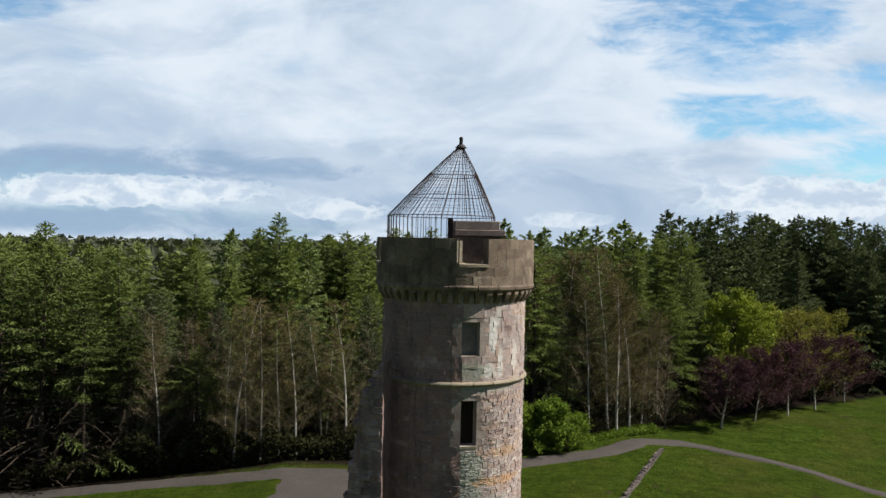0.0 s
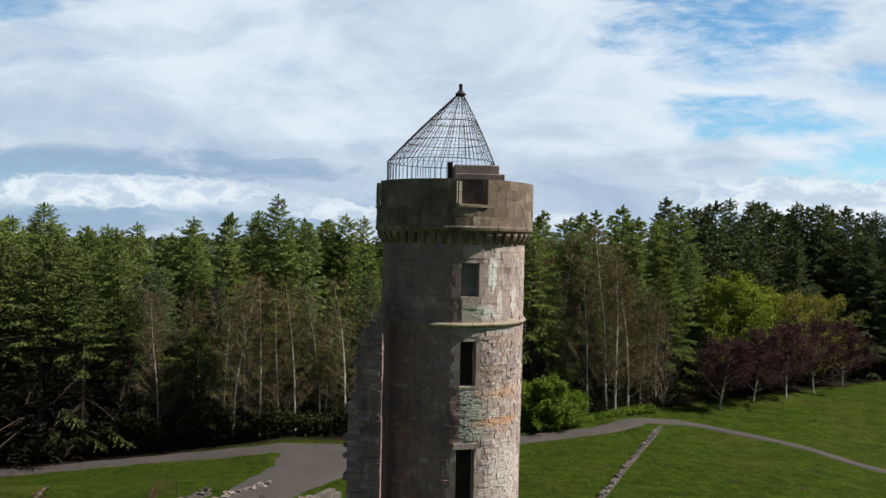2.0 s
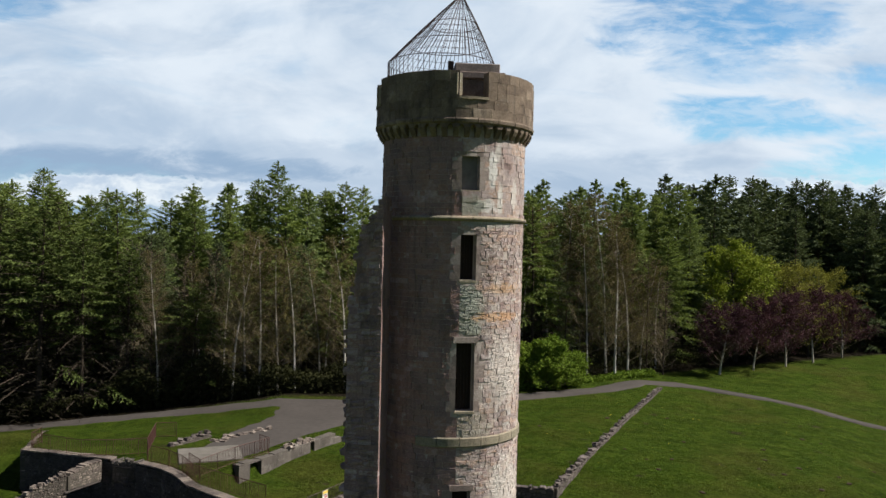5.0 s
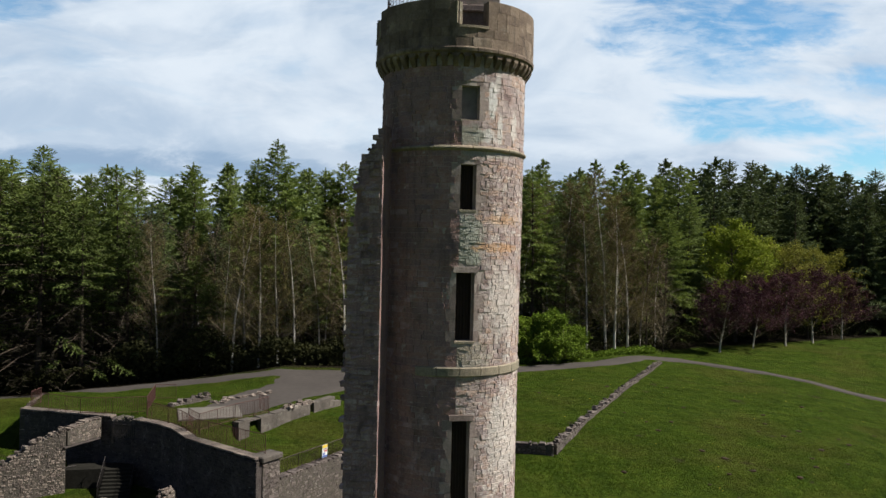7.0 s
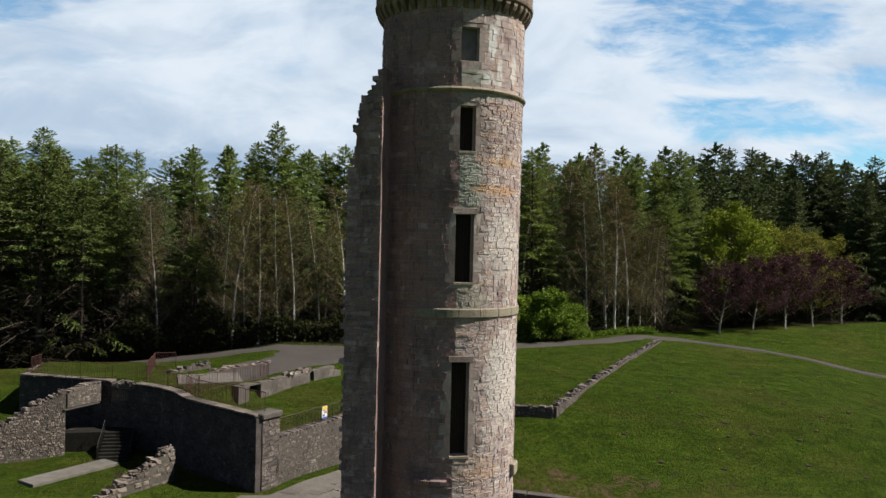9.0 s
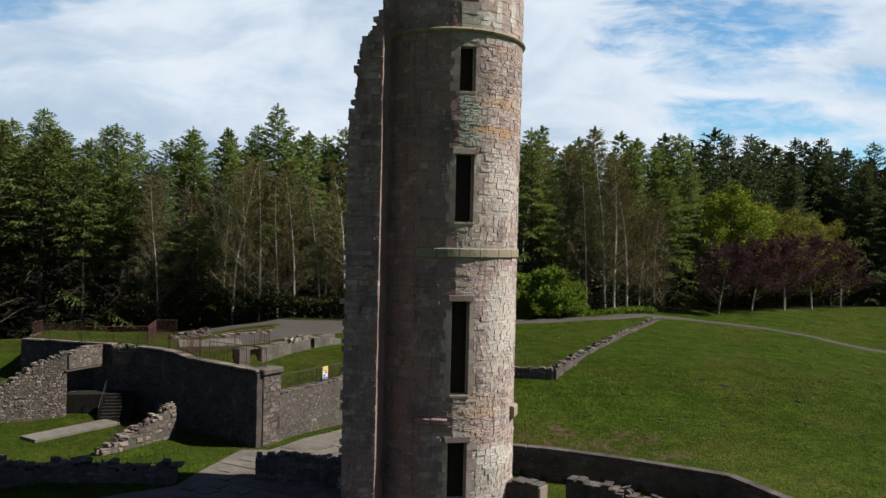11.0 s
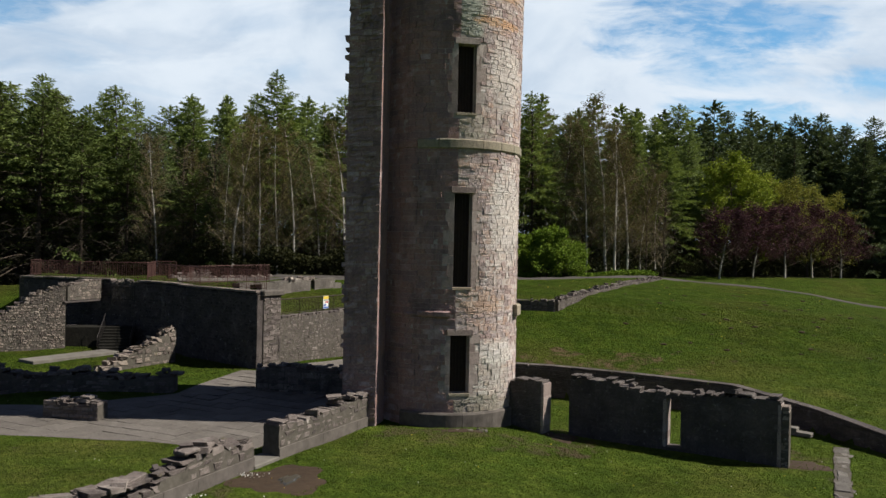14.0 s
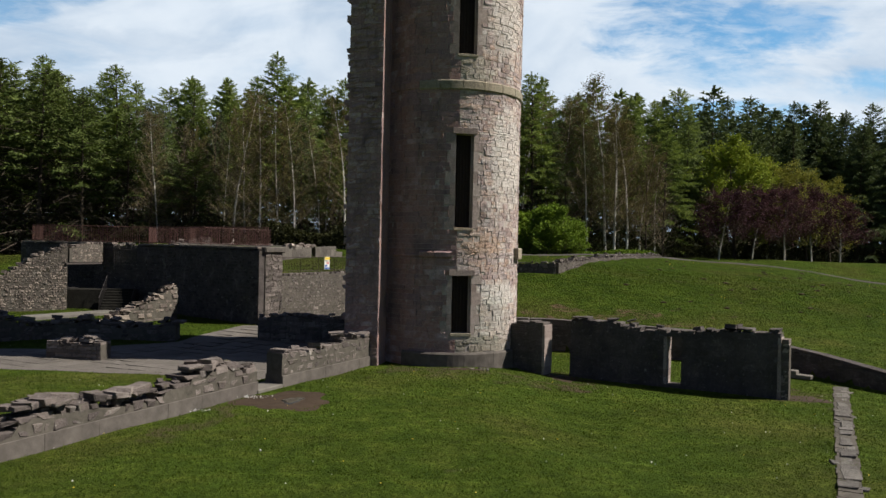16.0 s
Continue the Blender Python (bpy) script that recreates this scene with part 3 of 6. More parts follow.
def ruin_wall(name, label, a, b, base, profile, thick, openings=(), course=0.3, length=0.6, kind="hewn", limit=300, plinth=0.0, seed=1,
              piece="ruin_piece", rest="ruin_rest", core="rubble_core", structure="", jitter=0.015, category="wall", flush=0.03, ragged=0.0, neat=False):
    """A wall from a to b. profile: (distance, top height); openings: (s0, s1, z0, z1). Heights are absolute."""
    r = random.Random(seed)
    a, b = Vector((*a, 0)), Vector((*b, 0))
    d = b - a
    total, ang = d.length, math.degrees(math.atan2(d.y, d.x))
    top = thing(name, label, category, (a.x, a.y, 0), ang, kind=structure)
    # core, a little thinner and lower than its facing
    cuts = sorted({0.0, total, *[s for s, _ in profile if 0 < s < total], *[o[0] for o in openings], *[o[1] for o in openings]})
    fine = []
    for s0, s1 in zip(cuts, cuts[1:]):
        n = max(1, int((s1 - s0) / 0.5))
        fine += [s0 + (s1 - s0) * i / n for i in range(n)]
    fine.append(total)
    bm = bmesh.new()
    corner, sides = {}, {}
    half = (thick - flush) / 2

    def at(sx, sy, sz):
        k = (round(sx, 4), sy, round(sz, 4))
        if k not in corner:
            corner[k] = bm.verts.new((sx, sy * half, sz))
        return corner[k]

    def side(*vs):
        k = frozenset(vs)
        if len(k) > 3:
            sides[k] = None if k in sides else vs

    for s0, s1 in zip(fine, fine[1:]):
        mid = (s0 + s1) / 2
        t0, t1 = at_profile(profile, s0 + 1e-4) - 0.16, at_profile(profile, s1 - 1e-4) - 0.16
        spans = [(base - 0.3, base - 0.3, t0, t1)]
        for o in openings:
            if o[0] <= mid <= o[1]:
                spans = [q for a0, a1, b0, b1 in spans for q in ((a0, a1, min(b0, o[2]), min(b1, o[2])), (max(a0, o[3]), max(a1, o[3]), b0, b1)) if min(q[2] - q[0], q[3] - q[1]) > 0.05]
        for a0, a1, b0, b1 in spans:
            p = [[at(sx, sy, sz) for sx, sz in ((s0, a0), (s1, a1), (s1, b1), (s0, b0))] for sy in (-1, 1)]
            side(*p[0]), side(*p[1])
            for i in range(4):
                j = (i + 1) % 4
                side(p[0][i], p[0][j], p[1][j], p[1][i])
    for vs in sides.values():
        if vs:
            bm.faces.new(vs)
    part("core", bm, M[core], top)
    stones = []
    z = base - 0.12
    row = 0
    foot = []
    if plinth:
        s = 0.0
        while s < total:
            w = min(r.uniform(1.5, 3.0), total - s)
            if total - s - w < 0.8:
                w = total - s
            foot.append(block(s + w / 2, 0, base + 0.17, w - 0.004, thick + plinth * 2, 0.62))
            s += w
        z = base + 0.485
    while z < max(p[1] for p in profile):
        h = course * r.uniform(0.7, 1.3)
        s = -r.uniform(0, length * 0.6)
        while s < total:
            w = length * r.uniform(0.45, 1.6)
            s0, s1 = max(0.0, s), min(total, s + w)
            s += w
            parts = [(s0, s1)]
            for o in openings:
                if z + h * 0.6 > o[2] and z + h * 0.4 < o[3]:
                    parts = [q for lo, hi in parts for q in ((lo, min(hi, o[0])), (max(lo, o[1]), hi)) if q[1] - q[0] > 0.08]
            for lo, hi in parts:
                if hi - lo < 0.1:
                    continue
                lim = at_profile(profile, (lo + hi) / 2) + (0 if neat else r.uniform(-0.10, 0.06))
                hh = min(h, lim - z)
                if hh < 0.07:
                    continue
                loose = not neat and z + h * 1.3 > lim
                t = thick + r.uniform(-jitter, jitter)
                stones.append(block((lo + hi) / 2, r.uniform(-jitter, jitter) * 0.5, z + hh / 2, hi - lo - 0.007, t, hh - 0.007,
                                    r.uniform(-3, 3) if loose else r.uniform(-0.6, 0.6), r.uniform(-3, 3) if loose else r.uniform(-0.5, 0.5)))
        z += h
        row += 1
    loose = []
    s = 0.0
    while ragged and s < total - 0.2:
        w = r.uniform(0.18, 0.62)
        if r.random() < ragged and not any(o[0] < s + w / 2 < o[1] and o[3] > at_profile(profile, s + w / 2) for o in openings):
            for k in range(1 + (r.random() < 0.55) + (r.random() < 0.25)):
                hgt = r.uniform(0.10, 0.30) * (1 if k == 0 else 0.75)
                off = r.uniform(-0.30, 0.30) * thick if k < 2 else 0.0
                loose.append(block(s + w / 2 + r.uniform(-0.1, 0.1), off, at_profile(profile, s + w / 2) + hgt * 0.15 + 0.10 * k * (k > 1), w * r.uniform(0.7, 1.2), min(thick * 0.8, w) * r.uniform(0.6, 1.2), hgt,
                                   r.uniform(0, 180), r.uniform(-18, 18)))
        s += w * r.uniform(0.5, 1.0)
    r.shuffle(stones)
    lay(stones, kind, M[piece], M[rest], top, "stone", limit)
    if foot:
        lay(foot, "ashlar", M["foot_course"], M["foot_course"], top, "foot_stone")
    if loose:
        lay(loose, "rubble", M[piece], M[rest], top, "loose_stone", 60 if limit else 0)
    return top


# ---- the lie of the land ----
RET = [(-3.0, 48.0), (6.9, 44.7), (11.3, 43.1), (16.2, 40.9), (18.9, 36.9), (20.4, 33.0), (23.0, 26.0), (30.0, 8.0)]
LEFT_EDGE = [(-60.0, 28.0), (-36.7, 46.1), (-28.2, 53.9), (-31.9, 58.95), (-21.5, 56.65), (-19.3, 55.35), (-17.85, 53.95), (-16.1, 51.65), (-10.8, 47.5), (-10.2, 48.7), (-6.1, 55.4), (-3.0, 57.5), (-3.0, 48.2)]
UPPER = LEFT_EDGE + RET[1:] + [(30.0, -9000.0), (9000.0, -9000.0), (9000.0, 9000.0), (-9000.0, 9000.0), (-9000.0, 28.0)]


def inside(px, py, poly):
    hit = np.zeros(px.shape, bool)
    for (x0, y0), (x1, y1) in zip(poly, poly[1:] + poly[:1]):
        if y0 == y1:
            continue
        cross = ((y0 > py) != (y1 > py)) & (px < (x1 - x0) * (py - y0) / (y1 - y0) + x0)
        hit ^= cross
    return hit


def smooth(v, a, b):
    t = np.clip((v - a) / (b - a), 0, 1)
    return t * t * (3 - 2 * t)


def land(px, py):
    px, py = np.asarray(px, float), np.asarray(py, float)
    low = -0.5 * smooth(px, 1.5, 6.5) + 0.4 * smooth(py, 36.0, 46.0) * smooth(px, -4.0, -9.0)
    yy = [0, 30, 38, 45, 50, 54.5, 62, 75, 92, 130, 400, 9000]
    up = np.interp(py, yy, [-0.3, 0.0, 0.45, 1.15, 2.45, 3.5, 4.2, 4.5, 4.6, 4.4, -6.0, -30.0])
    # the slope falls away to the east of the field wall
    s = px - 0.35 * (py - 50.0)
    side = np.interp(s, [-2, 6, 10, 15, 20, 25, 30, 35, 40, 60], [0, 0.15, 0.1, -0.3, -0.6, -0.8, -1.3, -2.1, -2.6, -4.0])
    up = up + side * smooth(py, 45.0, 52.0) * (1 - 0.85 * smooth(py, 97.0, 110.0))
    # and to the west behind the terrace
    west = np.interp(px, [-90, -60, -46, -41, -34, -27, -17], [-1.0, -0.6, 0.5, 1.1, 2.0, 2.9, 4.5])
    up = np.where(px < -17.0, up + (np.minimum(up, west) - up) * smooth(py, 62.0, 70.0), up)
    terrace = smooth(px - 0.608 * (py - 56.3), -14.4, -15.2) * smooth(py, 78.0, 63.5)
    up = up + (5.1 - up) * terrace
    field = smooth(px - 0.25 * (58.7 - py), -31.5, -32.3) * smooth(py, 72.0, 60.0)
    front = py - (58.9 - 0.25 * (px + 31.4))
    field = np.maximum(field, smooth(front, 0.1, -0.2) * smooth(px, -26.5, -27.0))
    up = up + (2.2 - up) * field
    wave = 0.05 * np.sin(px * 0.55 + 1.3 * np.sin(py * 0.23)) * np.sin(py * 0.41 + 0.7) + 0.03 * np.sin(px * 1.3 + py * 0.9)
    return np.where(inside(px, py, UPPER), up + wave, low + wave * 0.6)


def land_at(px, py):
    return float(land(np.array([px]), np.array([py]))[0])


def axis(lo, hi, step, far, growth=1.25):
    out = list(np.arange(lo, hi + 1e-6, step))
    d, p = step, hi
    while p < far:
        d *= growth
        p += d
        out.append(p)
    d, p = step, lo
    while p > -far:
        d *= growth
        p -= d
        out.insert(0, p)
    return np.array(out)


def build_ground():
    xs, ys = axis(-42.0, 42.0, 0.4, 6000.0), axis(4.0, 74.0, 0.4, 6000.0)
    gx, gy = np.meshgrid(xs, ys)
    gz = land(gx.ravel(), gy.ravel())
    verts = np.stack([gx.ravel(), gy.ravel(), gz], 1).tolist()
    nx, ny = len(xs), len(ys)
    faces = [(j * nx + i, j * nx + i + 1, (j + 1) * nx + i + 1, (j + 1) * nx + i) for j in range(ny - 1) for i in range(nx - 1)]
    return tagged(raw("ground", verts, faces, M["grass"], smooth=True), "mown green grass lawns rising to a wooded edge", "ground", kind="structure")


build_ground()


def strip(name, label, pts, widths, material_, lift=0.02, category="path", step=1.0):
    """A paved strip that lies on the land; its edge sinks into the turf."""
    line, wid = [], []
    for (p, q), (w0, w1) in zip(zip(pts, pts[1:]), zip(widths, widths[1:])):
        n = max(1, int(math.dist(p, q) / step))
        for i in range(n):
            line.append((p[0] + (q[0] - p[0]) * i / n, p[1] + (q[1] - p[1]) * i / n)), wid.append(w0 + (w1 - w0) * i / n)
    line.append(pts[-1]), wid.append(widths[-1])
    verts, faces = [], []
    cols = 7
    for i, ((x, y), w) in enumerate(zip(line, wid)):
        x0, y0 = line[max(0, i - 1)]
        x1, y1 = line[min(len(line) - 1, i + 1)]
        l = math.hypot(x1 - x0, y1 - y0)
        nx, ny = -(y1 - y0) / l, (x1 - x0) / l
        for k in range(cols):
            o = (k / (cols - 1) - 0.5) * w * (1 + 0.05 * math.sin(i * 1.7 + k))
            vx, vy = x + nx * o, y + ny * o
            verts.append((vx, vy, land_at(vx, vy) + (lift if 0 < k < cols - 1 else -0.06)))
    for i in range(len(line) - 1):
        for k in range(cols - 1):
            a = i * cols + k
            faces.append((a, a + 1, a + cols + 1, a + cols))
    return tagged(raw(name, verts, faces, material_, smooth=True), label, category, kind="structure")


strip("path", "worn grey-brown tarmac estate path below the woods", [(-90, 83), (-46, 83.2), (-37, 83), (-28, 82.4), (-18, 80.6), (-8, 80.4), (2, 82.6), (10, 86.4), (19.5, 90.4), (25, 95.8), (30.6, 97.0), (33.8, 95.8), (36.4, 93.4), (39.2, 91.7), (41.9, 90.2), (44.4, 88.5), (49.4, 84.9), (64, 76)],
      [3.4, 3.4, 3.4, 3.6, 4.4, 4.8, 4.2, 3.8, 3.6, 3.4, 2.7, 2.3, 2.1, 2.0, 2.0, 2.0, 2.0, 2.0], M["asphalt"], 0.11)
strip("path", "tarmac forecourt widening towards the ruins", [(-10.8, 80.0), (-11.9, 73), (-14.3, 66), (-16.2, 60), (-16.5, 57.5)], [13.0, 9.5, 8.0, 5.5, 4.0], M["asphalt"], 0.06)

# ---- the tower ----
TX, TY = 0.62, 37.9                       # axis
WINDOWS = [(0.94, 1.75, 24.27, 25.80), (0.96, 1.68, 20.20, 22.25), (0.87, 1.71, 14.24, 17.34), (0.83, 1.65, 6.34, 10.61), (0.77, 1.65, 1.53, 4.15)]
R_PROFILE = [(-1.0, 3.47), (5.0, 3.43), (13.0, 3.43), (22.0, 3.48), (27.4, 3.48)]
tower = thing("tower", "tall round sandstone ruin tower with iron cage roof", "tower", (TX, TY, 0))


def angle_of(x, r):
    return math.asin((x - TX) / r)


def ring_point(ang, r, z):
    """ang from the side that faces -y, towards +x."""
    return (r * math.sin(ang), -r * math.cos(ang), z)


HOLES = []
for x0, x1, z0, z1 in WINDOWS:
    HOLES.append((angle_of(x0, 3.46), angle_of(x1, 3.46), z0, z1))


def drum_core():
    """Inner mass of the drum with real openings; its face lies behind the facing stones."""
    angs = sorted({*[2 * math.pi * i / 64 - math.pi for i in range(64)], *[h[0] for h in HOLES], *[h[1] for h in HOLES]})
    zs = sorted({-0.5, 27.3, 4.9, 13.0, 19.0, 23.0, *[h[2] for h in HOLES], *[h[3] for h in HOLES]})
    bm = bmesh.new()
    for inner in (False, True):
        grid = {}
        for zi, z in enumerate(zs):
            for ai, a in enumerate(angs):
                r = at_profile(R_PROFILE, z) - (0.85 if inner else 0.007)
                grid[ai, zi] = bm.verts.new(ring_point(a, r, z))
        n = len(angs)
        for zi in range(len(zs) - 1):
            for ai in range(n):
                am = angs[ai] + 1e-4
                zm = (zs[zi] + zs[zi + 1]) / 2
                if any(h[0] <= am < h[1] and h[2] < zm < h[3] for h in HOLES):
                    continue
                bm.faces.new((grid[ai, zi], grid[(ai + 1) % n, zi], grid[(ai + 1) % n, zi + 1], grid[ai, zi + 1]))
    for a0, a1, z0, z1 in HOLES:
        ro, ri = at_profile(R_PROFILE, z0) - 0.012, at_profile(R_PROFILE, z0) - 0.85
        for (p, q) in (((a0, z0), (a0, z1)), ((a1, z0), (a1, z1)), ((a0, z0), (a1, z0)), ((a0, z1), (a1, z1))):
            bm.faces.new([bm.verts.new(ring_point(a, r, z)) for (a, z), r in ((p, ro), (q, ro), (q, ri), (p, ri))])
    me = bpy.data.meshes.new("core")
    bm.to_mesh(me)
    bm.free()
    me.materials.append(M["mortar"])
    ob = new("core", me)
    ob.parent = tower


drum_core()


def drum_stones():
    """Dressed blocks on the west side and above the upper string course, rough rubble on the east side, margins at the openings."""
    r = random.Random(11)
    dressed, upper, rubble, margins = [], [], [], []
    # above the string course, 0.10 parts a shaded tone from a sunlit one
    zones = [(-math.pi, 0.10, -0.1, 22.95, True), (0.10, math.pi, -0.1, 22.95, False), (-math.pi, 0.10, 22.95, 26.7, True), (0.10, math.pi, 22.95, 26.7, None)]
    blocked = []
    for a0, a1, z0, z1 in HOLES:
        rad = at_profile(R_PROFILE, z0)
        z, k = z0 - 0.02, 0
        while z < z1 - 0.1:
            h = min(r.uniform(0.34, 0.62), z1 + 0.02 - z)
            if z1 - z - h < 0.15:
                h = z1 + 0.02 - z
            for edge, way in ((a0, -1), (a1, 1)):
                w = (0.24 if (k + (way > 0)) % 2 else 0.44) * r.uniform(0.85, 1.15) / rad
                m = edge + way * w / 2
                margins.append(block(*ring_point(m, rad - 0.115, z + h / 2), w * rad - 0.004, 0.24, h - 0.006, math.degrees(m)))
                blocked.append((min(edge, edge + way * w), max(edge, edge + way * w), z, z + h))
            z += h
            k += 1
        blocked.append((a0 - 0.04, a1 + 0.04, z0 - 0.12, z0)), blocked.append((a0 - 0.045, a1 + 0.045, z1, z1 + 0.27)), blocked.append((a0, a1, z0, z1))
    for a_lo, a_hi, z_lo, z_hi, fine in zones:
        z = z_lo
        while z < z_hi - 0.02:
            h = r.choice((0.20, 0.23, 0.26, 0.30)) if fine is not False else r.choice((0.11, 0.15, 0.18, 0.21, 0.25, 0.29))
            if z_hi - z - h < 0.12:
                h = z_hi - z
            rad = at_profile(R_PROFILE, z)
            a = a_lo
            while a < a_hi - 0.005:
                w = (r.uniform(0.40, 1.05) if fine is not False else r.uniform(0.16, 0.62)) / rad
                if a_hi - a - w < 0.06:
                    w = a_hi - a
                spans = [(a, a + w)]
                a += w
                for b0, b1, z0, z1 in blocked:
                    if z + h * 0.6 > z0 and z + h * 0.4 < z1:
                        spans = [q for s in spans for q in ((s[0], min(s[1], b0)), (max(s[0], b1), s[1])) if q[1] - q[0] > 0.02]
                for s0, s1 in spans:
                    m = (s0 + s1) / 2
                    if fine is not False:
                        p = ring_point(m, rad - 0.12 + r.uniform(-0.010, 0.010), z + h / 2)
                        (dressed if fine else upper).append(block(*p, (s1 - s0) * rad - 0.008, 0.24, h - 0.009, math.degrees(m) + r.uniform(-1, 1)))
                        continue
                    cut = r.uniform(0.38, 0.62)
                    rows = ((0.0, cut), (cut, 1.0)) if h > 0.2 and r.random() < 0.3 else ((0.0, 1.0),)
                    for k0, k1 in rows:
                        gap = r.uniform(0.001, 0.008)
                        p = ring_point(m, rad - 0.12 + r.uniform(-0.012, 0.022), z + h * (k0 + k1) / 2)
                        rubble.append(block(*p, (s1 - s0) * rad - gap, 0.24, h * (k1 - k0) - gap, math.degrees(m) + r.uniform(-2.5, 2.5), r.uniform(-1.6, 1.6)))
            z += h
    return dressed, upper, rubble, margins


dressed, upper, rubble, margins = drum_stones()
facing = lambda m: abs(m.translation.z - 9.0) * 0.25 + (0 if m.translation.y < -0.6 else 50) + abs(m.translation.x - 1.2)
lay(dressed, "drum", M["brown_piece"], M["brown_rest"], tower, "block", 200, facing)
lay(upper, "drum", M["upper_piece"], M["upper_rest"], tower, "upper_block", 100, facing)
lay(rubble, "pitched", M["tower_piece"], M["tower_rest"], tower, "stone", 300, facing)
lay(margins, "ashlar", M["jamb"], M["jamb"], tower, "margin_stone", 300)


def ring_pieces(name, prof, a0, a1, count, material_, gap=0.004, label=""):
    """Curved pieces of a moulding. prof: (radius, height) round the section."""
    for i in range(count):
        b0, b1 = a0 + (a1 - a0) * i / count + gap, a0 + (a1 - a0) * (i + 1) / count - gap
        n = max(2, int((b1 - b0) / 0.06))
        verts, faces, k = [], [], len(prof)
        for j in range(n + 1):
            a = b0 + (b1 - b0) * j / n
            verts += [ring_point(a, r, z) for r, z in prof]
        for j in range(n):
            for s in range(k):
                faces.append((j * k + s, j * k + (s + 1) % k, (j + 1) * k + (s + 1) % k, (j + 1) * k + s))
        faces.append(tuple(range(k))[::-1])
        faces.append(tuple(n * k + s for s in range(k)))
        bm = bmesh.new()
        vs = [bm.verts.new(v) for v in verts]
        for f in faces:
            bm.faces.new([vs[q] for q in f])
        part(name, bm, material_, tower, label)


PI = math.pi
ring_pieces("string_course", [(3.35, 22.86), (3.50, 22.86), (3.60, 22.93), (3.63, 22.99), (3.60, 23.05), (3.35, 23.16)], -1.15, 2.2, 12, M["band"])
ring_pieces("string_course", [(3.30, 12.60), (3.47, 12.60), (3.52, 12.66), (3.52, 13.00), (3.47, 13.05), (3.30, 13.06)], -0.45, 2.2, 9, M["band"])
# west lengths of the band in brown, its shaded tone painted in
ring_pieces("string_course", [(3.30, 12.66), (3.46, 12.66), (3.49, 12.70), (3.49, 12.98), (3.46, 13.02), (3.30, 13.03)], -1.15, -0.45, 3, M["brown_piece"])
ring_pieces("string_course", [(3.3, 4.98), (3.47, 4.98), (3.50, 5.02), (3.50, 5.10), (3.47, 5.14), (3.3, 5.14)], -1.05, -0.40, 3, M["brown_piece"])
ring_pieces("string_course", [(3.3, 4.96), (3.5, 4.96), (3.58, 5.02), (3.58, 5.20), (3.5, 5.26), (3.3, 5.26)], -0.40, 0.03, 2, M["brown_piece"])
ring_pieces("string_course", [(3.3, 4.90), (3.62, 4.90), (3.66, 4.96), (3.66, 5.40), (3.6, 5.46), (3.3, 5.46)], 1.15, 1.40, 1, M["band"])
ring_pieces("plinth", [(3.2, -0.6), (3.64, -0.6), (3.64, 0.58), (3.58, 0.66), (3.2, 0.66)], -0.62, 1.05, 4, M["foot_course"], 0.0015)

# corbel table, parapet with four crenels
ring_pieces("parapet_base", [(3.0, 27.22), (3.80, 27.22), (3.88, 27.28), (3.90, 27.40), (3.86, 27.48), (3.30, 27.48), (3.30, 27.22)][:-1], -PI, PI, 24, M["ashlar"])
for i in range(45):
    a = 2 * PI * i / 45
    verts, faces = [], []
    sec = [(3.40, 27.22), (3.80, 27.22), (3.80, 27.05), (3.70, 26.86), (3.56, 26.68), (3.40, 26.60)]
    for da in (-0.034, 0.034):
        verts += [ring_point(a + da, r, z) for r, z in sec]
    k = len(sec)
    faces = [(s, (s + 1) % k, k + (s + 1) % k, k + s) for s in range(k)] + [tuple(range(k))[::-1], tuple(range(k, 2 * k))]
    bm = bmesh.new()
    vs = [bm.verts.new(v) for v in verts]
    for f in faces:
        bm.faces.new([vs[q] for q in f])
    part("corbel", bm, M["ashlar"], tower)
    # small arch head between two corbels
    b0, b1 = a + 0.034, a + 2 * PI / 45 - 0.034
    verts, faces = [], []
    n = 6
    for j in range(n + 1):
        t = j / n
        zc = 27.04 + 0.16 * math.sin(PI * t)
        b = b0 + (b1 - b0) * t
        for rr in (3.45, 3.78):
            verts += [ring_point(b, rr, zc), ring_point(b, rr, 27.22)]
    for j in range(n):
        o, q = j * 4, j * 4 + 4
        faces += [(o + 2, o + 3, q + 3, q + 2), (o, o + 2, q + 2, q), (o + 1, o, q, q + 1)]
    raw("arch_head", verts, faces, M["ashlar"], tower)

CRENELS = [radians(12) + k * PI / 2 for k in range(4)]


def parapet_courses():
    r = random.Random(5)
    out = []
    half = 0.67 / 3.84
    z = 27.48
    for h in (0.42, 0.40, 0.40, 0.43, 0.44):
        a = -PI + r.uniform(0, 0.1)
        end = a + 2 * PI
        while a < end - 0.01:
            w = r.uniform(0.45, 0.9) / 3.82
            if end - a - w < 0.1:
                w = end - a
            spans = [(a, a + w)]
            a += w
            if z + h / 2 > 28.35:
                for c in CRENELS:
                    for c2 in (c, c - 2 * PI):
                        spans = [q for s in spans for q in ((s[0], min(s[1], c2 - half)), (max(s[0], c2 + half), s[1])) if q[1] - q[0] > 0.02]
            for s0, s1 in spans:
                m = (s0 + s1) / 2
                p = ring_point(m, 3.84 - 0.26 + r.uniform(-0.006, 0.006), z + h / 2)
                out.append(block(*p, (s1 - s0) * 3.84 - 0.001, 0.52, h - 0.002, math.degrees(m)))
        z += h
    return out


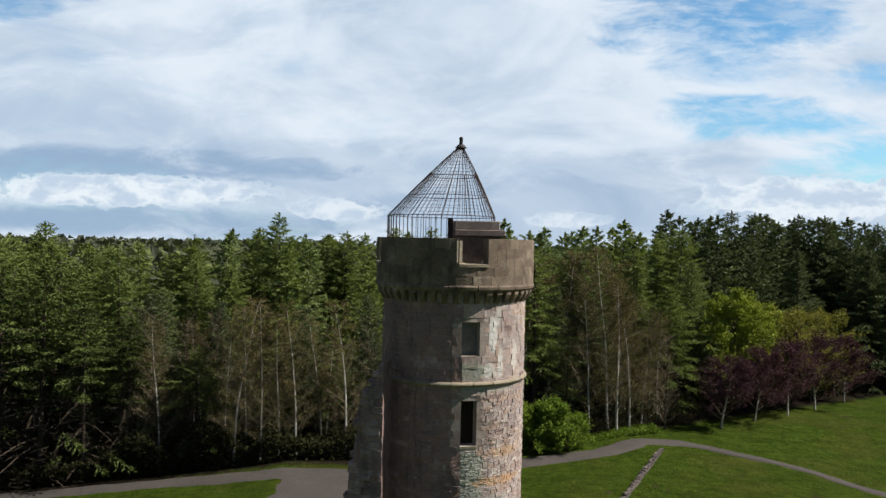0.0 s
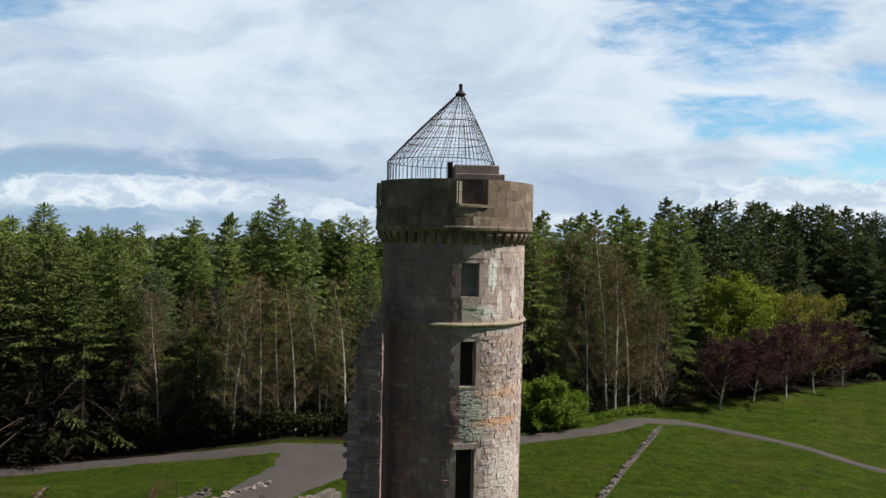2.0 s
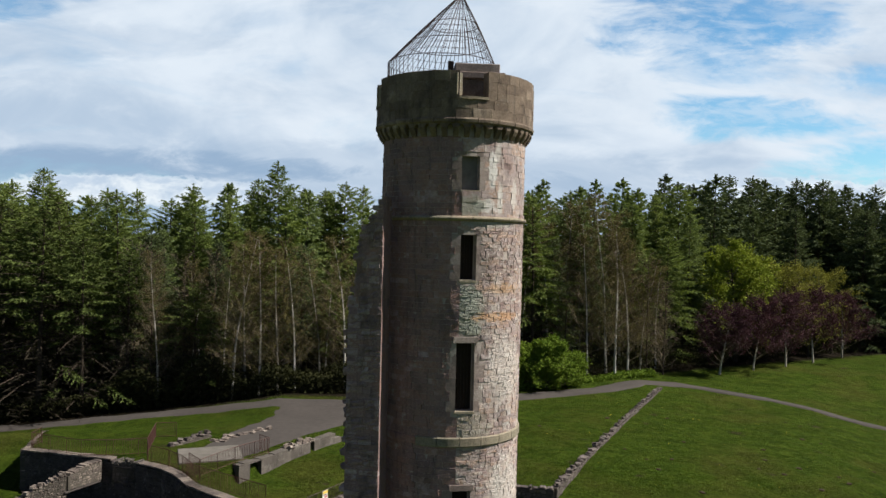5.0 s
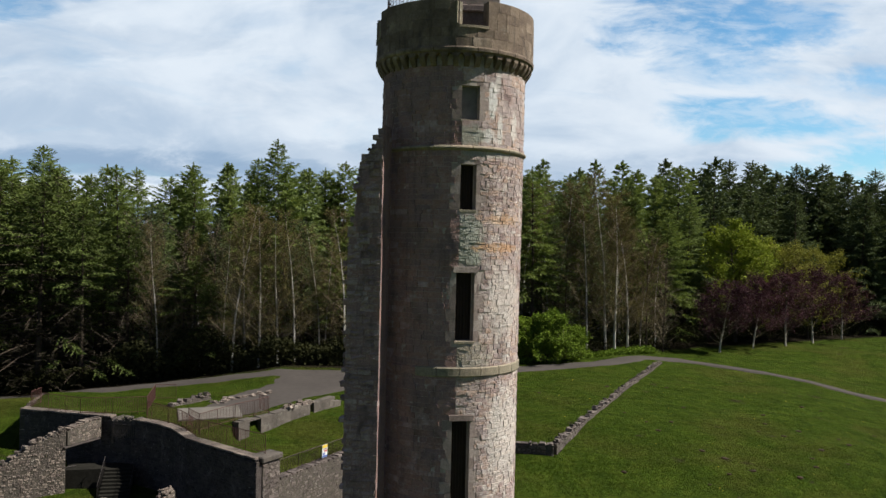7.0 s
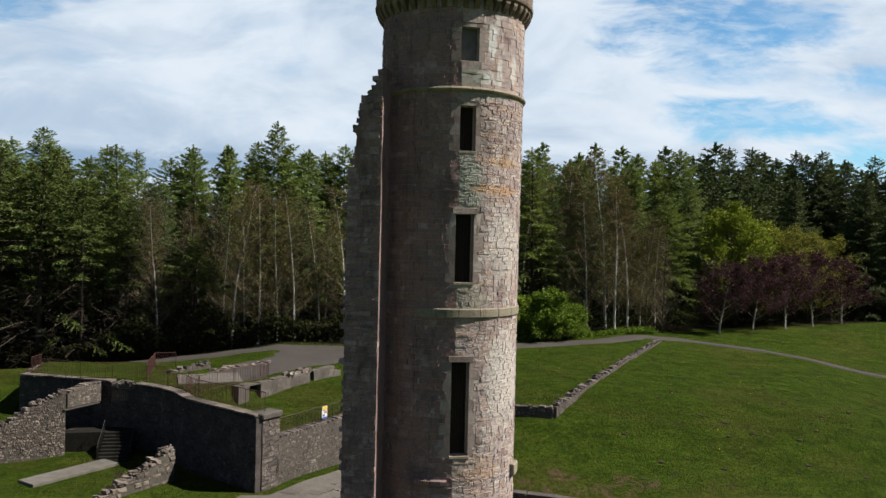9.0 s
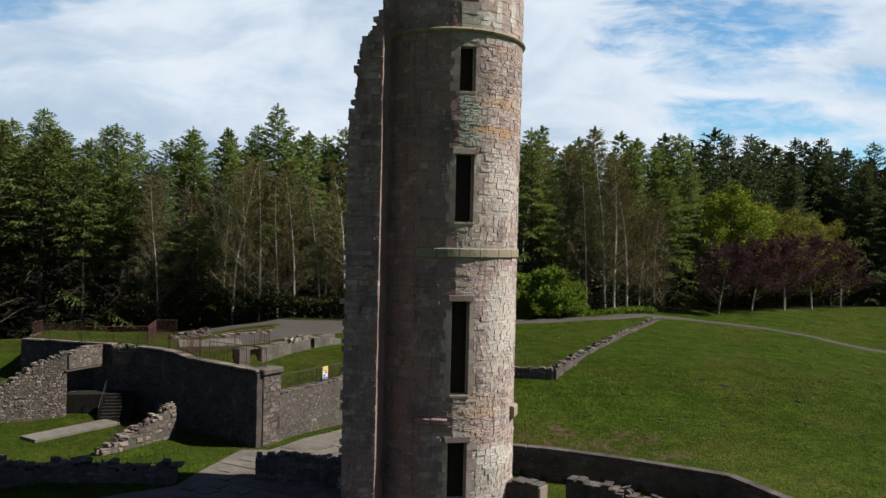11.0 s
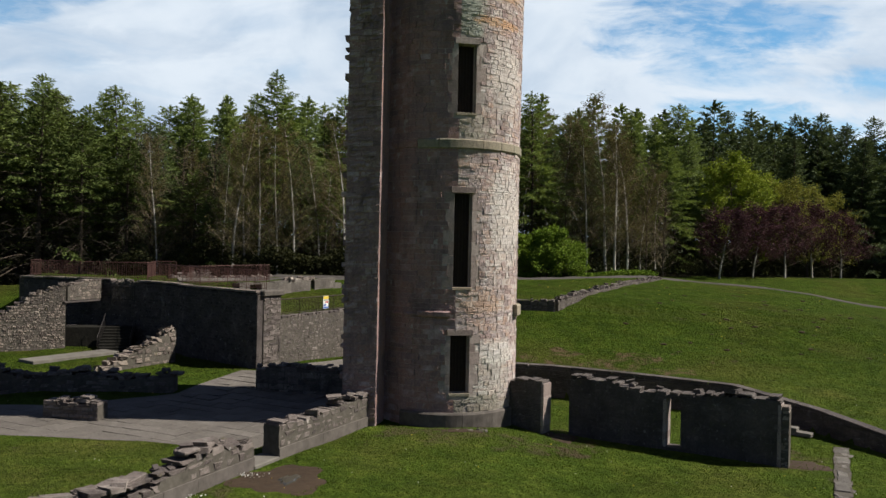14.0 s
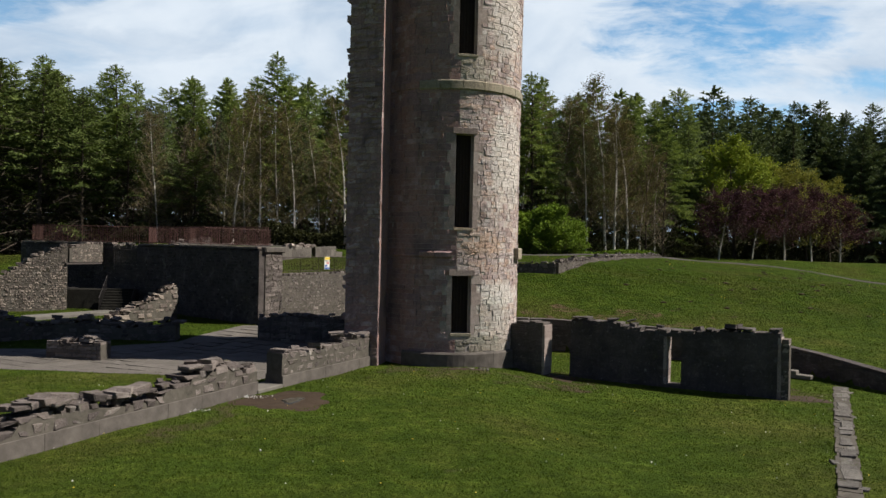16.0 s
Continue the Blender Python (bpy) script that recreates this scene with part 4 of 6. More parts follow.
lay(parapet_courses(), "ashlar", M["ashlar"], M["ashlar"], tower, "parapet_stone", 300)
for c in CRENELS:
    verts = [(3.90, 28.30), (3.90, 28.42), (3.26, 28.48), (3.26, 28.30)]
    bm = bmesh.new()
    half = 0.67 / 3.84
    rows = [[bm.verts.new(ring_point(c + (t - 0.5) * 2 * half, r, z)) for r, z in verts] for t in (0, 0.25, 0.5, 0.75, 1)]
    for u, v in zip(rows, rows[1:]):
        for s in range(4):
            bm.faces.new((u[s], u[(s + 1) % 4], v[(s + 1) % 4], v[s]))
    bm.faces.new(rows[0]), bm.faces.new(rows[-1])
    part("crenel_sill", bm, M["band"], tower)
    for k in range(2):
        # pale blocks added and turned sunward, standing for the lit west reveal
        m = c - half - 0.14 / 3.84
        bm = bmesh.new()
        add_box(bm, ring_point(m + 0.02, 3.70, 28.72 + 0.5 * k), (0.34, 0.22, 0.49), math.degrees(m) + 42, 0.01)
        part("crenel_jamb", bm, M["band"], tower)
bm = bmesh.new()
bmesh.ops.create_cone(bm, cap_ends=True, segments=48, radius1=3.45, radius2=3.45, depth=0.3, matrix=Matrix.Translation((0, 0, 28.0)))
part("roof_deck", bm, M["concrete"], tower)

# cage roof: an oblique cone of bars on a short railing, open to the sky
CAGE = Vector((-0.72, 0.2, 0.0))
CAGE_R, CAGE_Z0, CAGE_Z1, APEX = 2.66, 28.3, 30.65, Vector((0.18, 0.3, 34.15))


def cage_point(a, t):
    base = CAGE + Vector((CAGE_R * math.sin(a), -CAGE_R * math.cos(a), CAGE_Z1))
    swell = 0.07 * math.sin(PI * t)
    return base.lerp(APEX + Vector((0.10 * math.sin(a), -0.10 * math.cos(a), 0)), t) + Vector((swell * math.sin(a), -swell * math.cos(a), 0))


BARS = 60
for i in range(BARS):
    a = 2 * PI * i / BARS
    foot = CAGE + Vector((CAGE_R * math.sin(a), -CAGE_R * math.cos(a), CAGE_Z0))
    bm = bmesh.new()
    if not 0.02 < a < 1.15:
        add_rod(bm, foot, cage_point(a, 0), 0.0145, sides=4)
    reach = 1.0 if i % 2 == 0 else 0.62
    for k in range(4):
        add_rod(bm, cage_point(a, reach * k / 4), cage_point(a, reach * (k + 1) / 4), 0.0135 if i % 5 else 0.020, sides=4)
    part("cage_bar", bm, M["iron_cage"], tower)
for k in range(10):
    t = 0.0 if k == 0 else k / 10.5
    thick = 0.020 if k in (0, 3, 6) else 0.009
    verts = [cage_point(2 * PI * i / 48, t) for i in range(48)]
    bm = bmesh.new()
    rings = []
    for p in verts:
        out = Vector((p.x - APEX.x, p.y - APEX.y, 0.0)).normalized() * thick
        up = Vector((0.0, 0.0, thick))
        rings.append([bm.verts.new(p + d) for d in (out, up, -out, -up)])
    for a, b in zip(rings, rings[1:] + rings[:1]):
        for j in range(4):
            bm.faces.new((a[j], b[j], b[(j + 1) % 4], a[(j + 1) % 4]))
    bmesh.ops.recalc_face_normals(bm, faces=bm.faces)
    part("cage_hoop", bm, M["iron_cage"], tower)
bm = bmesh.new()
for r0, r1, z0, z1 in ((0.10, 0.30, 33.98, 34.08), (0.30, 0.14, 34.08, 34.24), (0.09, 0.09, 34.24, 34.55), (0.12, 0.05, 34.55, 34.62)):
    bmesh.ops.create_cone(bm, cap_ends=True, segments=12, radius1=r0, radius2=r1, depth=z1 - z0, matrix=Matrix.Translation((APEX.x, APEX.y, (z0 + z1) / 2)))
part("finial", bm, M["iron_dark"], tower, "dark iron finial")

bm = bmesh.new()
bmesh.ops.create_cone(bm, cap_ends=True, segments=40, radius1=2.82, radius2=2.78, depth=0.7, matrix=Matrix.Translation((CAGE.x * 0.75, CAGE.y, 28.0)))
part("roof_kerb", bm, M["pale_piece"], tower, "grey stone kerb under the cage")

# stair head under the roof, with slab cap
bm = bmesh.new()
add_box(bm, (1.02, -0.35, 28.92), (2.30, 2.1, 1.54), 4, 0.02)
part("stair_head", bm, M["ashlar"], tower, "grey stair head under stone slabs")
for cx, wx, z0, z1 in ((1.05, 2.42, 29.70, 30.00), (0.93, 2.15, 30.005, 30.42)):
    bm = bmesh.new()
    add_box(bm, (cx, -0.4, (z0 + z1) / 2), (wx, 2.4 if z0 < 30 else 2.2, z1 - z0), 4, 0.03)
    part("cap_slab", bm, M["jamb"], tower)
bm = bmesh.new()
add_box(bm, (-0.28, -1.2, 29.55), (0.26, 0.3, 2.0), 0, 0.01)
part("door_post", bm, M["wood_dark"], tower)

# broken wall stub up the flank of the drum
pier = ruin_wall("wall_stub", "tall torn wall stub bonded to the tower's flank", (-3.95, 35.32), (-2.40, 34.97), -0.2,
                 [(0.0, 18.6), (0.15, 19.0), (0.3, 19.7), (0.4, 21.1), (0.52, 21.7), (0.62, 22.1), (0.75, 22.6), (0.95, 22.9), (1.2, 23.15), (1.4, 23.65), (1.6, 24.1)], 1.30, kind="hewn", limit=120, course=0.27, length=0.5, seed=3, ragged=0.7,
                 piece="stub_piece", rest="stub_rest", core="brown_rest", jitter=0.045, flush=0.03)
# broken bonding stones on its torn edge
r = random.Random(21)
stones = []
for i in range(64):
    z = 0.2 + i * 0.34 + r.uniform(-0.1, 0.1)
    d = r.uniform(-0.10, 0.10) + (0.16 if r.random() < 0.2 else 0)
    stones.append(block(-0.05 - d * 0.6 + float(np.interp(z, [18.4, 19.6, 21.1, 21.9], [0.0, 0.28, 0.40, 0.55])), r.uniform(-0.25, 0.35), z, 0.3 + d, r.uniform(0.4, 0.8), r.uniform(0.2, 0.32), r.uniform(-6, 6), r.uniform(-5, 5)))
lay(stones, "rubble", M["stub_piece"], M["stub_rest"], pier, "torn_stone")
# thin pale slivers added up the corner, standing for its sunlit edge
lit_slivers = []
z = 0.0
while z < 21.5:
    h = r.uniform(0.35, 0.9)
    if not (14.2 < z < 15.2 or r.random() < (0.75 if z > 17.5 or z < 6 else 0.3)):
        lit_slivers.append(block(1.60, -0.655 + r.uniform(-0.012, 0.012), z + h / 2, 0.018, 0.026, h - 0.02, 30 + r.uniform(-4, 4)))
    z += h
lay(lit_slivers, "hewn", M["tower_piece"], M["tower_rest"], pier, "quoin")

# top opening has a panel; others bars on a sheet toned for interior shade
for i, (x0, x1, z0, z1) in enumerate(WINDOWS):
    mid, w = (angle_of(x0, 3.46) + angle_of(x1, 3.46)) / 2, (x1 - x0) * 1.02
    win = new("window")
    win.parent = tower
    win.matrix_basis = Matrix.Rotation(mid, 4, "Z")
    bm = bmesh.new()
    add_box(bm, (0, -3.365, z0 - 0.06), (w + 0.08, 0.22, 0.12), 0, 0.01)
    part("sill", bm, M["band"], win)
    bm = bmesh.new()
    add_box(bm, (0, -3.352, z1 + 0.14), (w + 0.30, 0.22, 0.27), 0, 0.008)
    part("lintel", bm, M["jamb"], win)
    if i == 0:
        bm = bmesh.new()
        add_box(bm, (0, -3.12, (z0 + z1) / 2), (w, 0.05, z1 - z0))
        part("panel", bm, M["panel"], win, "grey blank panel")
    else:
        for k in range(6):
            bm = bmesh.new()
            x = (k - 2.5) / 6 * w
            add_box(bm, (x, -2.98, (z0 + z1) / 2), (0.05, 0.04, z1 - z0), 0)
            part("bar", bm, M["wood_dark"], win)
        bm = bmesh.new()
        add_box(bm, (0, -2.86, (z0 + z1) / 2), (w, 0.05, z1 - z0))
        part("dark_backing", bm, M["wood_dark"], win)

# ---- ruins on the court ----
# torn wall with two doorways, in front of the bank
doorway = ruin_wall("ruin_wall", "roofless grey stone wall with small doorway", (6.6, 35.9), (14.35, 31.1), -0.5,
          [(0, 2.2), (0.5, 2.33), (2.0, 2.36), (2.45, 2.14), (3.2, 2.02), (5.7, 2.1), (6.4, 2.24), (8.9, 2.36), (9.12, 2.3)], 0.75,
          [(4.48, 5.14, -0.36, 1.75)], 0.22, 0.45, "rubble", 300, seed=12, ragged=0.12, piece="shade_render", rest="shade_render_rest", core="shade_render_rest", flush=0.004, jitter=0.008)
wall_end = ruin_wall("wall_pier", "broken grey wall end beside the tower foot", (3.6, 36.75), (5.35, 35.55), -0.4, [(0, 1.9), (0.7, 2.0), (2.1, 2.05)], 0.75, (), 0.30, 0.55, "hewn", 80, seed=13, ragged=0.2, piece="shade_render", rest="shade_render_rest", core="shade_render_rest", flush=0.004, jitter=0.008)
r = random.Random(51)
for owner, s0, deep, z0, z1 in ((doorway, 4.44, 0.77, -0.36, 1.72), (doorway, 9.08, 0.77, -0.5, 2.05), (wall_end, 2.08, 0.77, -0.4, 1.9)):
    # dressed blocks up the reveal
    z, stack = z0, []
    while z < z1 - 0.1:
        h = min(r.uniform(0.28, 0.46), z1 - z)
        stack.append(block(s0, 0.0, z + h / 2, r.uniform(0.10, 0.15), deep + r.uniform(0.0, 0.02), h - 0.006, r.uniform(-0.5, 0.5)))
        z += h
    lay(stack, "ashlar", M["jamb"], M["jamb"], owner, "jamb_stone")
ruin_wall("wall_pier", "narrow broken jamb at the ruin wall's end", (14.37, 31.08), (14.62, 30.93), -0.55, [(0, 1.98), (0.3, 1.92)], 0.62, (), 0.3, 0.5, "hewn", 20, seed=73, flush=0.004)
# wall that runs from the tower foot towards the camera's left
ruin_wall("low_wall", "low dressed stone wall with moulded foot course", (-2.9, 35.2), (-6.05, 28.95), -0.05, [(0, 1.45), (1.5, 1.45), (3.2, 1.42), (4.4, 1.30), (5.6, 1.28), (6.2, 1.42), (7.0, 1.42)], 0.75,
          (), 0.27, 0.5, "rubble", 250, plinth=0.05, seed=14, ragged=0.25, flush=0.015, piece="weathered_piece", rest="weathered_rest")
ruin_wall("low_wall", "low crumbling wall with loose top stones", (-6.75, 27.75), (-12.3, 15.6), -0.05,
          [(0, 0.95), (0.9, 0.98), (1.0, 1.22), (3.3, 1.28), (3.45, 1.0), (4.5, 0.95), (4.65, 0.74), (6.4, 0.8), (7.4, 0.95), (9.4, 1.05), (9.7, 0.7), (10.5, 0.6), (13.4, 0.6)], 0.85,
          (), 0.26, 0.5, "rubble", 300, plinth=0.05, seed=15, jitter=0.03, ragged=0.85, flush=0.015, piece="weathered_piece", rest="weathered_rest")
slabs = thing("rubble_heap", "flat weathered slabs tumbled on the low wall", "rubble", (-6.75, 27.75, 0.0), -114.5)
q = random.Random(92)
lay([block(sx, q.uniform(-0.28, 0.30), z0 + q.uniform(0.0, 0.16), q.uniform(0.45, 1.0), q.uniform(0.35, 0.65), q.uniform(0.12, 0.24), q.uniform(-35, 35), q.uniform(-10, 10))
     for lo, hi, z0, n in ((1.1, 3.3, 1.26, 9), (4.7, 5.6, 0.9, 5), (5.2, 7.4, 0.92, 11), (7.2, 9.6, 1.10, 13), (9.8, 12.5, 0.66, 6)) for sx in [q.uniform(lo, hi) for k in range(n)]],
    "rubble", M["weathered_piece"], M["weathered_rest"], slabs, "slab")
bm = bmesh.new()
add_box(bm, (0, 0, 0), (0.95, 1.5, 0.16), 0, 0.03)
sl = part("threshold", bm, M["concrete"])
sl.matrix_world = pose(-6.4, 28.35, 0.05, 0, 0, -25.5)
tagged(sl, "worn ribbed stone threshold between wall ends", "threshold")

heap = thing("rubble_heap", "small broken stones fallen at the tower foot", "rubble", (1.7, 33.95, -0.05), 8)
lay([block(q.uniform(-0.9, 0.9), q.gauss(0, 0.14), q.uniform(-0.02, 0.06), q.uniform(0.08, 0.26), q.uniform(0.08, 0.22), q.uniform(0.06, 0.14), q.uniform(0, 180), q.uniform(-15, 15)) for k in range(34)],
    "rubble", M["footing"], M["footing"], heap, "loose_stone")
# low remains in the tower's shadow
ruin_wall("low_wall", "low dark wall remains on the paving", (-17.6, 35.1), (-14.95, 34.7), 0.0, [(0, 0.78), (2.2, 0.8), (2.95, 0.86)], 0.8, (), 0.22, 0.6, "hewn", 60, seed=16, ragged=0.6, piece="weathered_piece", rest="weathered_rest")
ruin_wall("low_wall", "low dark rounded wall remains in the grass", (-27.5, 36.3), (-19.0, 41.6), 0.15, [(0, 1.0), (2, 1.35), (4.5, 1.15), (6, 1.4), (7.5, 0.9), (10, 1.0)], 0.8, (), 0.28, 0.6, "rubble", 100, seed=17, jitter=0.06, ragged=0.9, piece="weathered_piece", rest="weathered_rest")
ruin_wall("low_wall", "low dark wall remains beside the paving", (-21.5, 40.5), (-13.6, 40.4), 0.2, [(0, 0.9), (3, 1.2), (5, 0.95), (7.9, 1.15)], 0.7, (), 0.28, 0.6, "rubble", 100, seed=18, jitter=0.05, ragged=0.9, piece="weathered_piece", rest="weathered_rest")
ruin_wall("low_wall", "low dark wall behind the tower foot", (-9.5, 41.5), (-3.4, 40.6), 0.1, [(0, 1.45), (2, 1.6), (4, 1.45), (6.2, 1.6)], 0.7, (), 0.28, 0.6, "hewn", 100, seed=19, ragged=0.8, piece="weathered_piece", rest="weathered_rest")
ruin_wall("ruin_wall", "stepped crumbling rubble wall leaning on the court", (-16.7, 48.8), (-19.6, 44.4), 0.4, [(0, 2.6), (0.7, 2.45), (1.6, 1.9), (2.6, 1.6), (3.6, 1.2), (4.5, 0.9), (5.3, 0.5)], 0.7, (), 0.28, 0.5, "rubble", 100, seed=20, jitter=0.06, ragged=1.0)

# terrace retaining walls
EDGE_LINE = [(-21.7, 56.3), (-19.45, 55.05), (-18.0, 53.65), (-16.3, 51.35), (-10.75, 47.05)]
for k, (p, q) in enumerate(zip(EDGE_LINE, EDGE_LINE[1:])):
    ln = math.dist(p, q)
    ux, uy = (q[0] - p[0]) / ln * 0.16, (q[1] - p[1]) / ln * 0.16
    p, q = (p[0] - ux, p[1] - uy), (q[0] + ux, q[1] + uy)
    ruin_wall("wall_terrace", "dark rubble retaining wall of a raised terrace", p, q, 0.3, [(0, 5.08), (ln + 0.32, 5.08)], 0.7, (), 0.20, 0.30, "rubble", 0, seed=22 + 70 * k, structure="structure", jitter=0.03, neat=True, flush=0.03, piece="shade_render", rest="terrace_rest", core="shade_render_rest")


def coping(label, line, width, z, seed, material_="ruin_piece", thick=0.12):
    """Thin worn slabs that cap a wall, along a line."""
    q = random.Random(seed)
    top = thing("coping", label, "coping", kind="structure")
    slabs = []
    for a, b in zip(line, line[1:]):
        n = max(1, round(math.dist(a, b) / 0.95))
        ang = math.degrees(math.atan2(b[1] - a[1], b[0] - a[0]))
        for i in range(n):
            t = (i + 0.5) / n
            slabs.append(block(a[0] + (b[0] - a[0]) * t, a[1] + (b[1] - a[1]) * t, z + q.uniform(-0.012, 0.012), math.dist(a, b) / n + 0.03, width + q.uniform(-0.04, 0.05), thick, ang + q.uniform(-1, 1)))
    lay(slabs, "hewn", M[material_], M[material_], top, "coping_slab")
    return top


coping("thin worn grey coping slabs on the terrace wall", EDGE_LINE, 0.70, 5.11, 3)
coping("thin worn grey coping slabs above the recess", [(-31.6, 58.95), (-24.0, 57.05)], 0.7, 5.14, 4)
ruin_wall("wall_bank", "grey rubble retaining wall below a grass bank", (-10.2, 48.3), (-5.9, 55.7), 0.2, [(0, 3.5), (8.6, 3.55)], 0.7, (), 0.22, 0.42, "rubble", 200, seed=23, structure="structure", neat=True, flush=0.015, piece="weathered_piece", rest="weathered_rest")
ruin_wall("gate_pier", "square grey stone pier with moulded cap", (-10.9, 47.25), (-10.1, 48.5), 0.2, [(0, 4.85), (1.5, 4.85)], 0.95, (), 0.34, 0.6, "hewn", 60, seed=24, piece="weathered_piece", rest="weathered_rest")
bm = bmesh.new()
add_box(bm, (0, 0, 5.0), (1.75, 1.25, 0.36), 0, 0.06)
cap = part("pier_cap", bm, M["pale_piece"])
cap.matrix_world = pose(-10.5, 47.88, 0, 0, 0, 57.4)
tagged(cap, "moulded grey stone cap slab on a pier", "cap stone")
ruin_wall("wall_door", "sunlit ruined rubble wall stepping up to doorway", (-37.5, 46.2), (-26.1, 54.0), 0.3,
          [(0, 1.7), (6.0, 2.1), (8.0, 2.35), (9.6, 2.7), (10.6, 3.4), (11.6, 4.1), (12.6, 4.5), (13.8, 4.95)], 0.7, (), 0.16, 0.26, "rubble", 0, seed=25, jitter=0.04, structure="structure", ragged=0.8)
ruin_wall("wall_door", "rubble wall head over the dark doorway", (-26.08, 54.02), (-24.95, 56.6), 0.3, [(0, 4.9), (1.5, 5.2), (2.8, 5.2)], 0.7, [(-0.1, 2.9, 0.0, 3.75)], 0.19, 0.32, "rubble", 0, seed=45, jitter=0.03, structure="structure")
ruin_wall("wall_recess", "dark rubble back wall above the recessed stair", (-31.4, 58.9), (-21.4, 56.4), 0.3, [(0, 5.1), (10.4, 5.1)], 0.6, [(7.9, 10.0, 3.55, 5.4)], 0.19, 0.32, "rubble", 0, seed=26, structure="structure", piece="shade_render", rest="terrace_rest", core="shade_render_rest", neat=True)
ruin_wall("wall_end", "dark rubble end wall of the terrace", (-31.6, 58.75), (-33.2, 65.0), 1.9, [(0, 5.15), (6.5, 5.05)], 0.6, (), 0.2, 0.34, "rubble", 0, seed=46, structure="structure")
# broken wall at the back of the terrace
ruin_wall("ruin_wall", "pale broken wall with dark doorway and slot", (-14.7, 56.3), (-8.5, 66.5), 3.3, [(0, 5.1), (8.3, 5.15), (9.5, 5.2), (10.5, 5.1), (11.3, 4.9), (11.95, 4.5)], 0.7, [(1.1, 2.3, 3.2, 4.95), (7.9, 8.4, 3.6, 5.7)], 0.42, 1.1, "ashlar", 60, seed=27, piece="pale_piece", rest="pale_rest", core="pale_rest", flush=0.006, jitter=0.004)
heap = thing("rubble_heap", "dark loose rubble stones on the broken wall top", "rubble", (-10.9, 62.6, 5.1), 58.7)
q = random.Random(91)
lay([block(q.uniform(-2.2, 1.0), q.gauss(0, 0.22), q.uniform(-0.02, 0.22), q.uniform(0.25, 0.6), q.uniform(0.22, 0.5), q.uniform(0.14, 0.3), q.uniform(0, 180), q.uniform(-20, 20)) for k in range(26)], "rubble", M["ruin_piece"], M["ruin_rest"], heap, "loose_stone")
# what is left of the house behind the terrace
ruin_wall("low_wall", "low pale wall stump in the grass behind the terrace", (-21.2, 60.6), (-18.9, 63.9), 4.9, [(0, 5.3), (2.6, 5.5), (4.0, 5.45)], 0.5, (), 0.24, 0.5, "rubble", 30, seed=71, ragged=0.5, piece="weathered_piece", rest="weathered_rest")
heap = thing("rubble_heap", "low line of broken stones at the lawn's edge", "rubble", (-18.0, 62.6, 5.1), 58)
lay([block(q.uniform(-0.4, 5.8), q.gauss(0, 0.3), q.uniform(-0.05, 0.08), q.uniform(0.25, 0.7), q.uniform(0.22, 0.5), q.uniform(0.14, 0.28), q.uniform(0, 180), q.uniform(-14, 14)) for k in range(34)], "rubble", M["ruin_piece"], M["ruin_rest"], heap, "loose_stone")
ruin_wall("low_wall", "pale rubble wall seen through the grille", (-24.0, 56.9), (-21.55, 56.75), 3.3, [(0, 4.95), (1.2, 5.1), (2.5, 5.0)], 0.4, (), 0.2, 0.32, "rubble", 40, seed=72, piece="pale_piece", rest="pale_rest", jitter=0.04, ragged=0.5)
# field wall up the slope
ruin_wall("field_wall", "low drystone field wall climbing the lawn", (8.6, 54.6), (27.2, 93.0), 2.6, [(0, 4.55), (10, 4.74), (21, 4.90), (32, 4.88), (42.7, 4.82)], 0.42, (), 0.17, 0.34, "rubble", 200, seed=28, jitter=0.04, ragged=0.5, piece="weathered_piece", rest="weathered_rest")
ruin_wall("field_wall", "dark short return of the field wall", (5.2, 55.1), (8.55, 54.5), 2.6, [(0, 4.45), (3.4, 4.52)], 0.5, (), 0.25, 0.45, "rubble", 60, seed=29, piece="weathered_piece", rest="weathered_rest")
# retaining wall below the lawn
for k, (p, q) in enumerate(zip(RET[:-2], RET[1:-1])):
    z0, z1 = land_at(p[0] + 0.5, p[1] + 0.8), land_at(q[0] + 0.6, q[1] + 0.6)
    zt = {0: (1.2, 1.30), 1: (1.30, 1.2), 2: (1.2, 1.05), 3: (1.05, 0.62), 4: (0.62, 0.25), 5: (0.25, 0.0)}[k]
    ruin_wall("wall_lawn", "low dark retaining wall with flat coping", p, q, -0.5, [(0, zt[0] - 0.1), (math.dist(p, q), zt[1] - 0.1)], 0.6, (), 0.26, 0.6, "hewn", 60, seed=30 + k, structure="structure", jitter=0.005, neat=True, piece="shade_render", rest="shade_render_rest", core="shade_render_rest", flush=0.01)
for k, (p, q) in enumerate(zip(RET[:-2], RET[1:-1])):
    zt = {0: (1.2, 1.30), 1: (1.30, 1.2), 2: (1.2, 1.05), 3: (1.05, 0.62), 4: (0.62, 0.25), 5: (0.25, 0.0)}[k]
    top = thing("coping", "smooth dark sloping coping of the lawn wall", "coping", kind="structure")
    ln = math.dist(p, q)
    n = max(1, round(ln / 1.3))
    ang, fall = math.degrees(math.atan2(q[1] - p[1], q[0] - p[0])), math.degrees(math.atan2(zt[1] - zt[0], ln))
    lay([block(p[0] + (q[0] - p[0]) * (i + 0.5) / n, p[1] + (q[1] - p[1]) * (i + 0.5) / n, zt[0] + (zt[1] - zt[0]) * (i + 0.5) / n - 0.05, ln / n + 0.02, 0.58, 0.17, ang, -fall) for i in range(n)],
        "hewn", M["shade_render"], M["shade_render_rest"], top, "coping_slab")
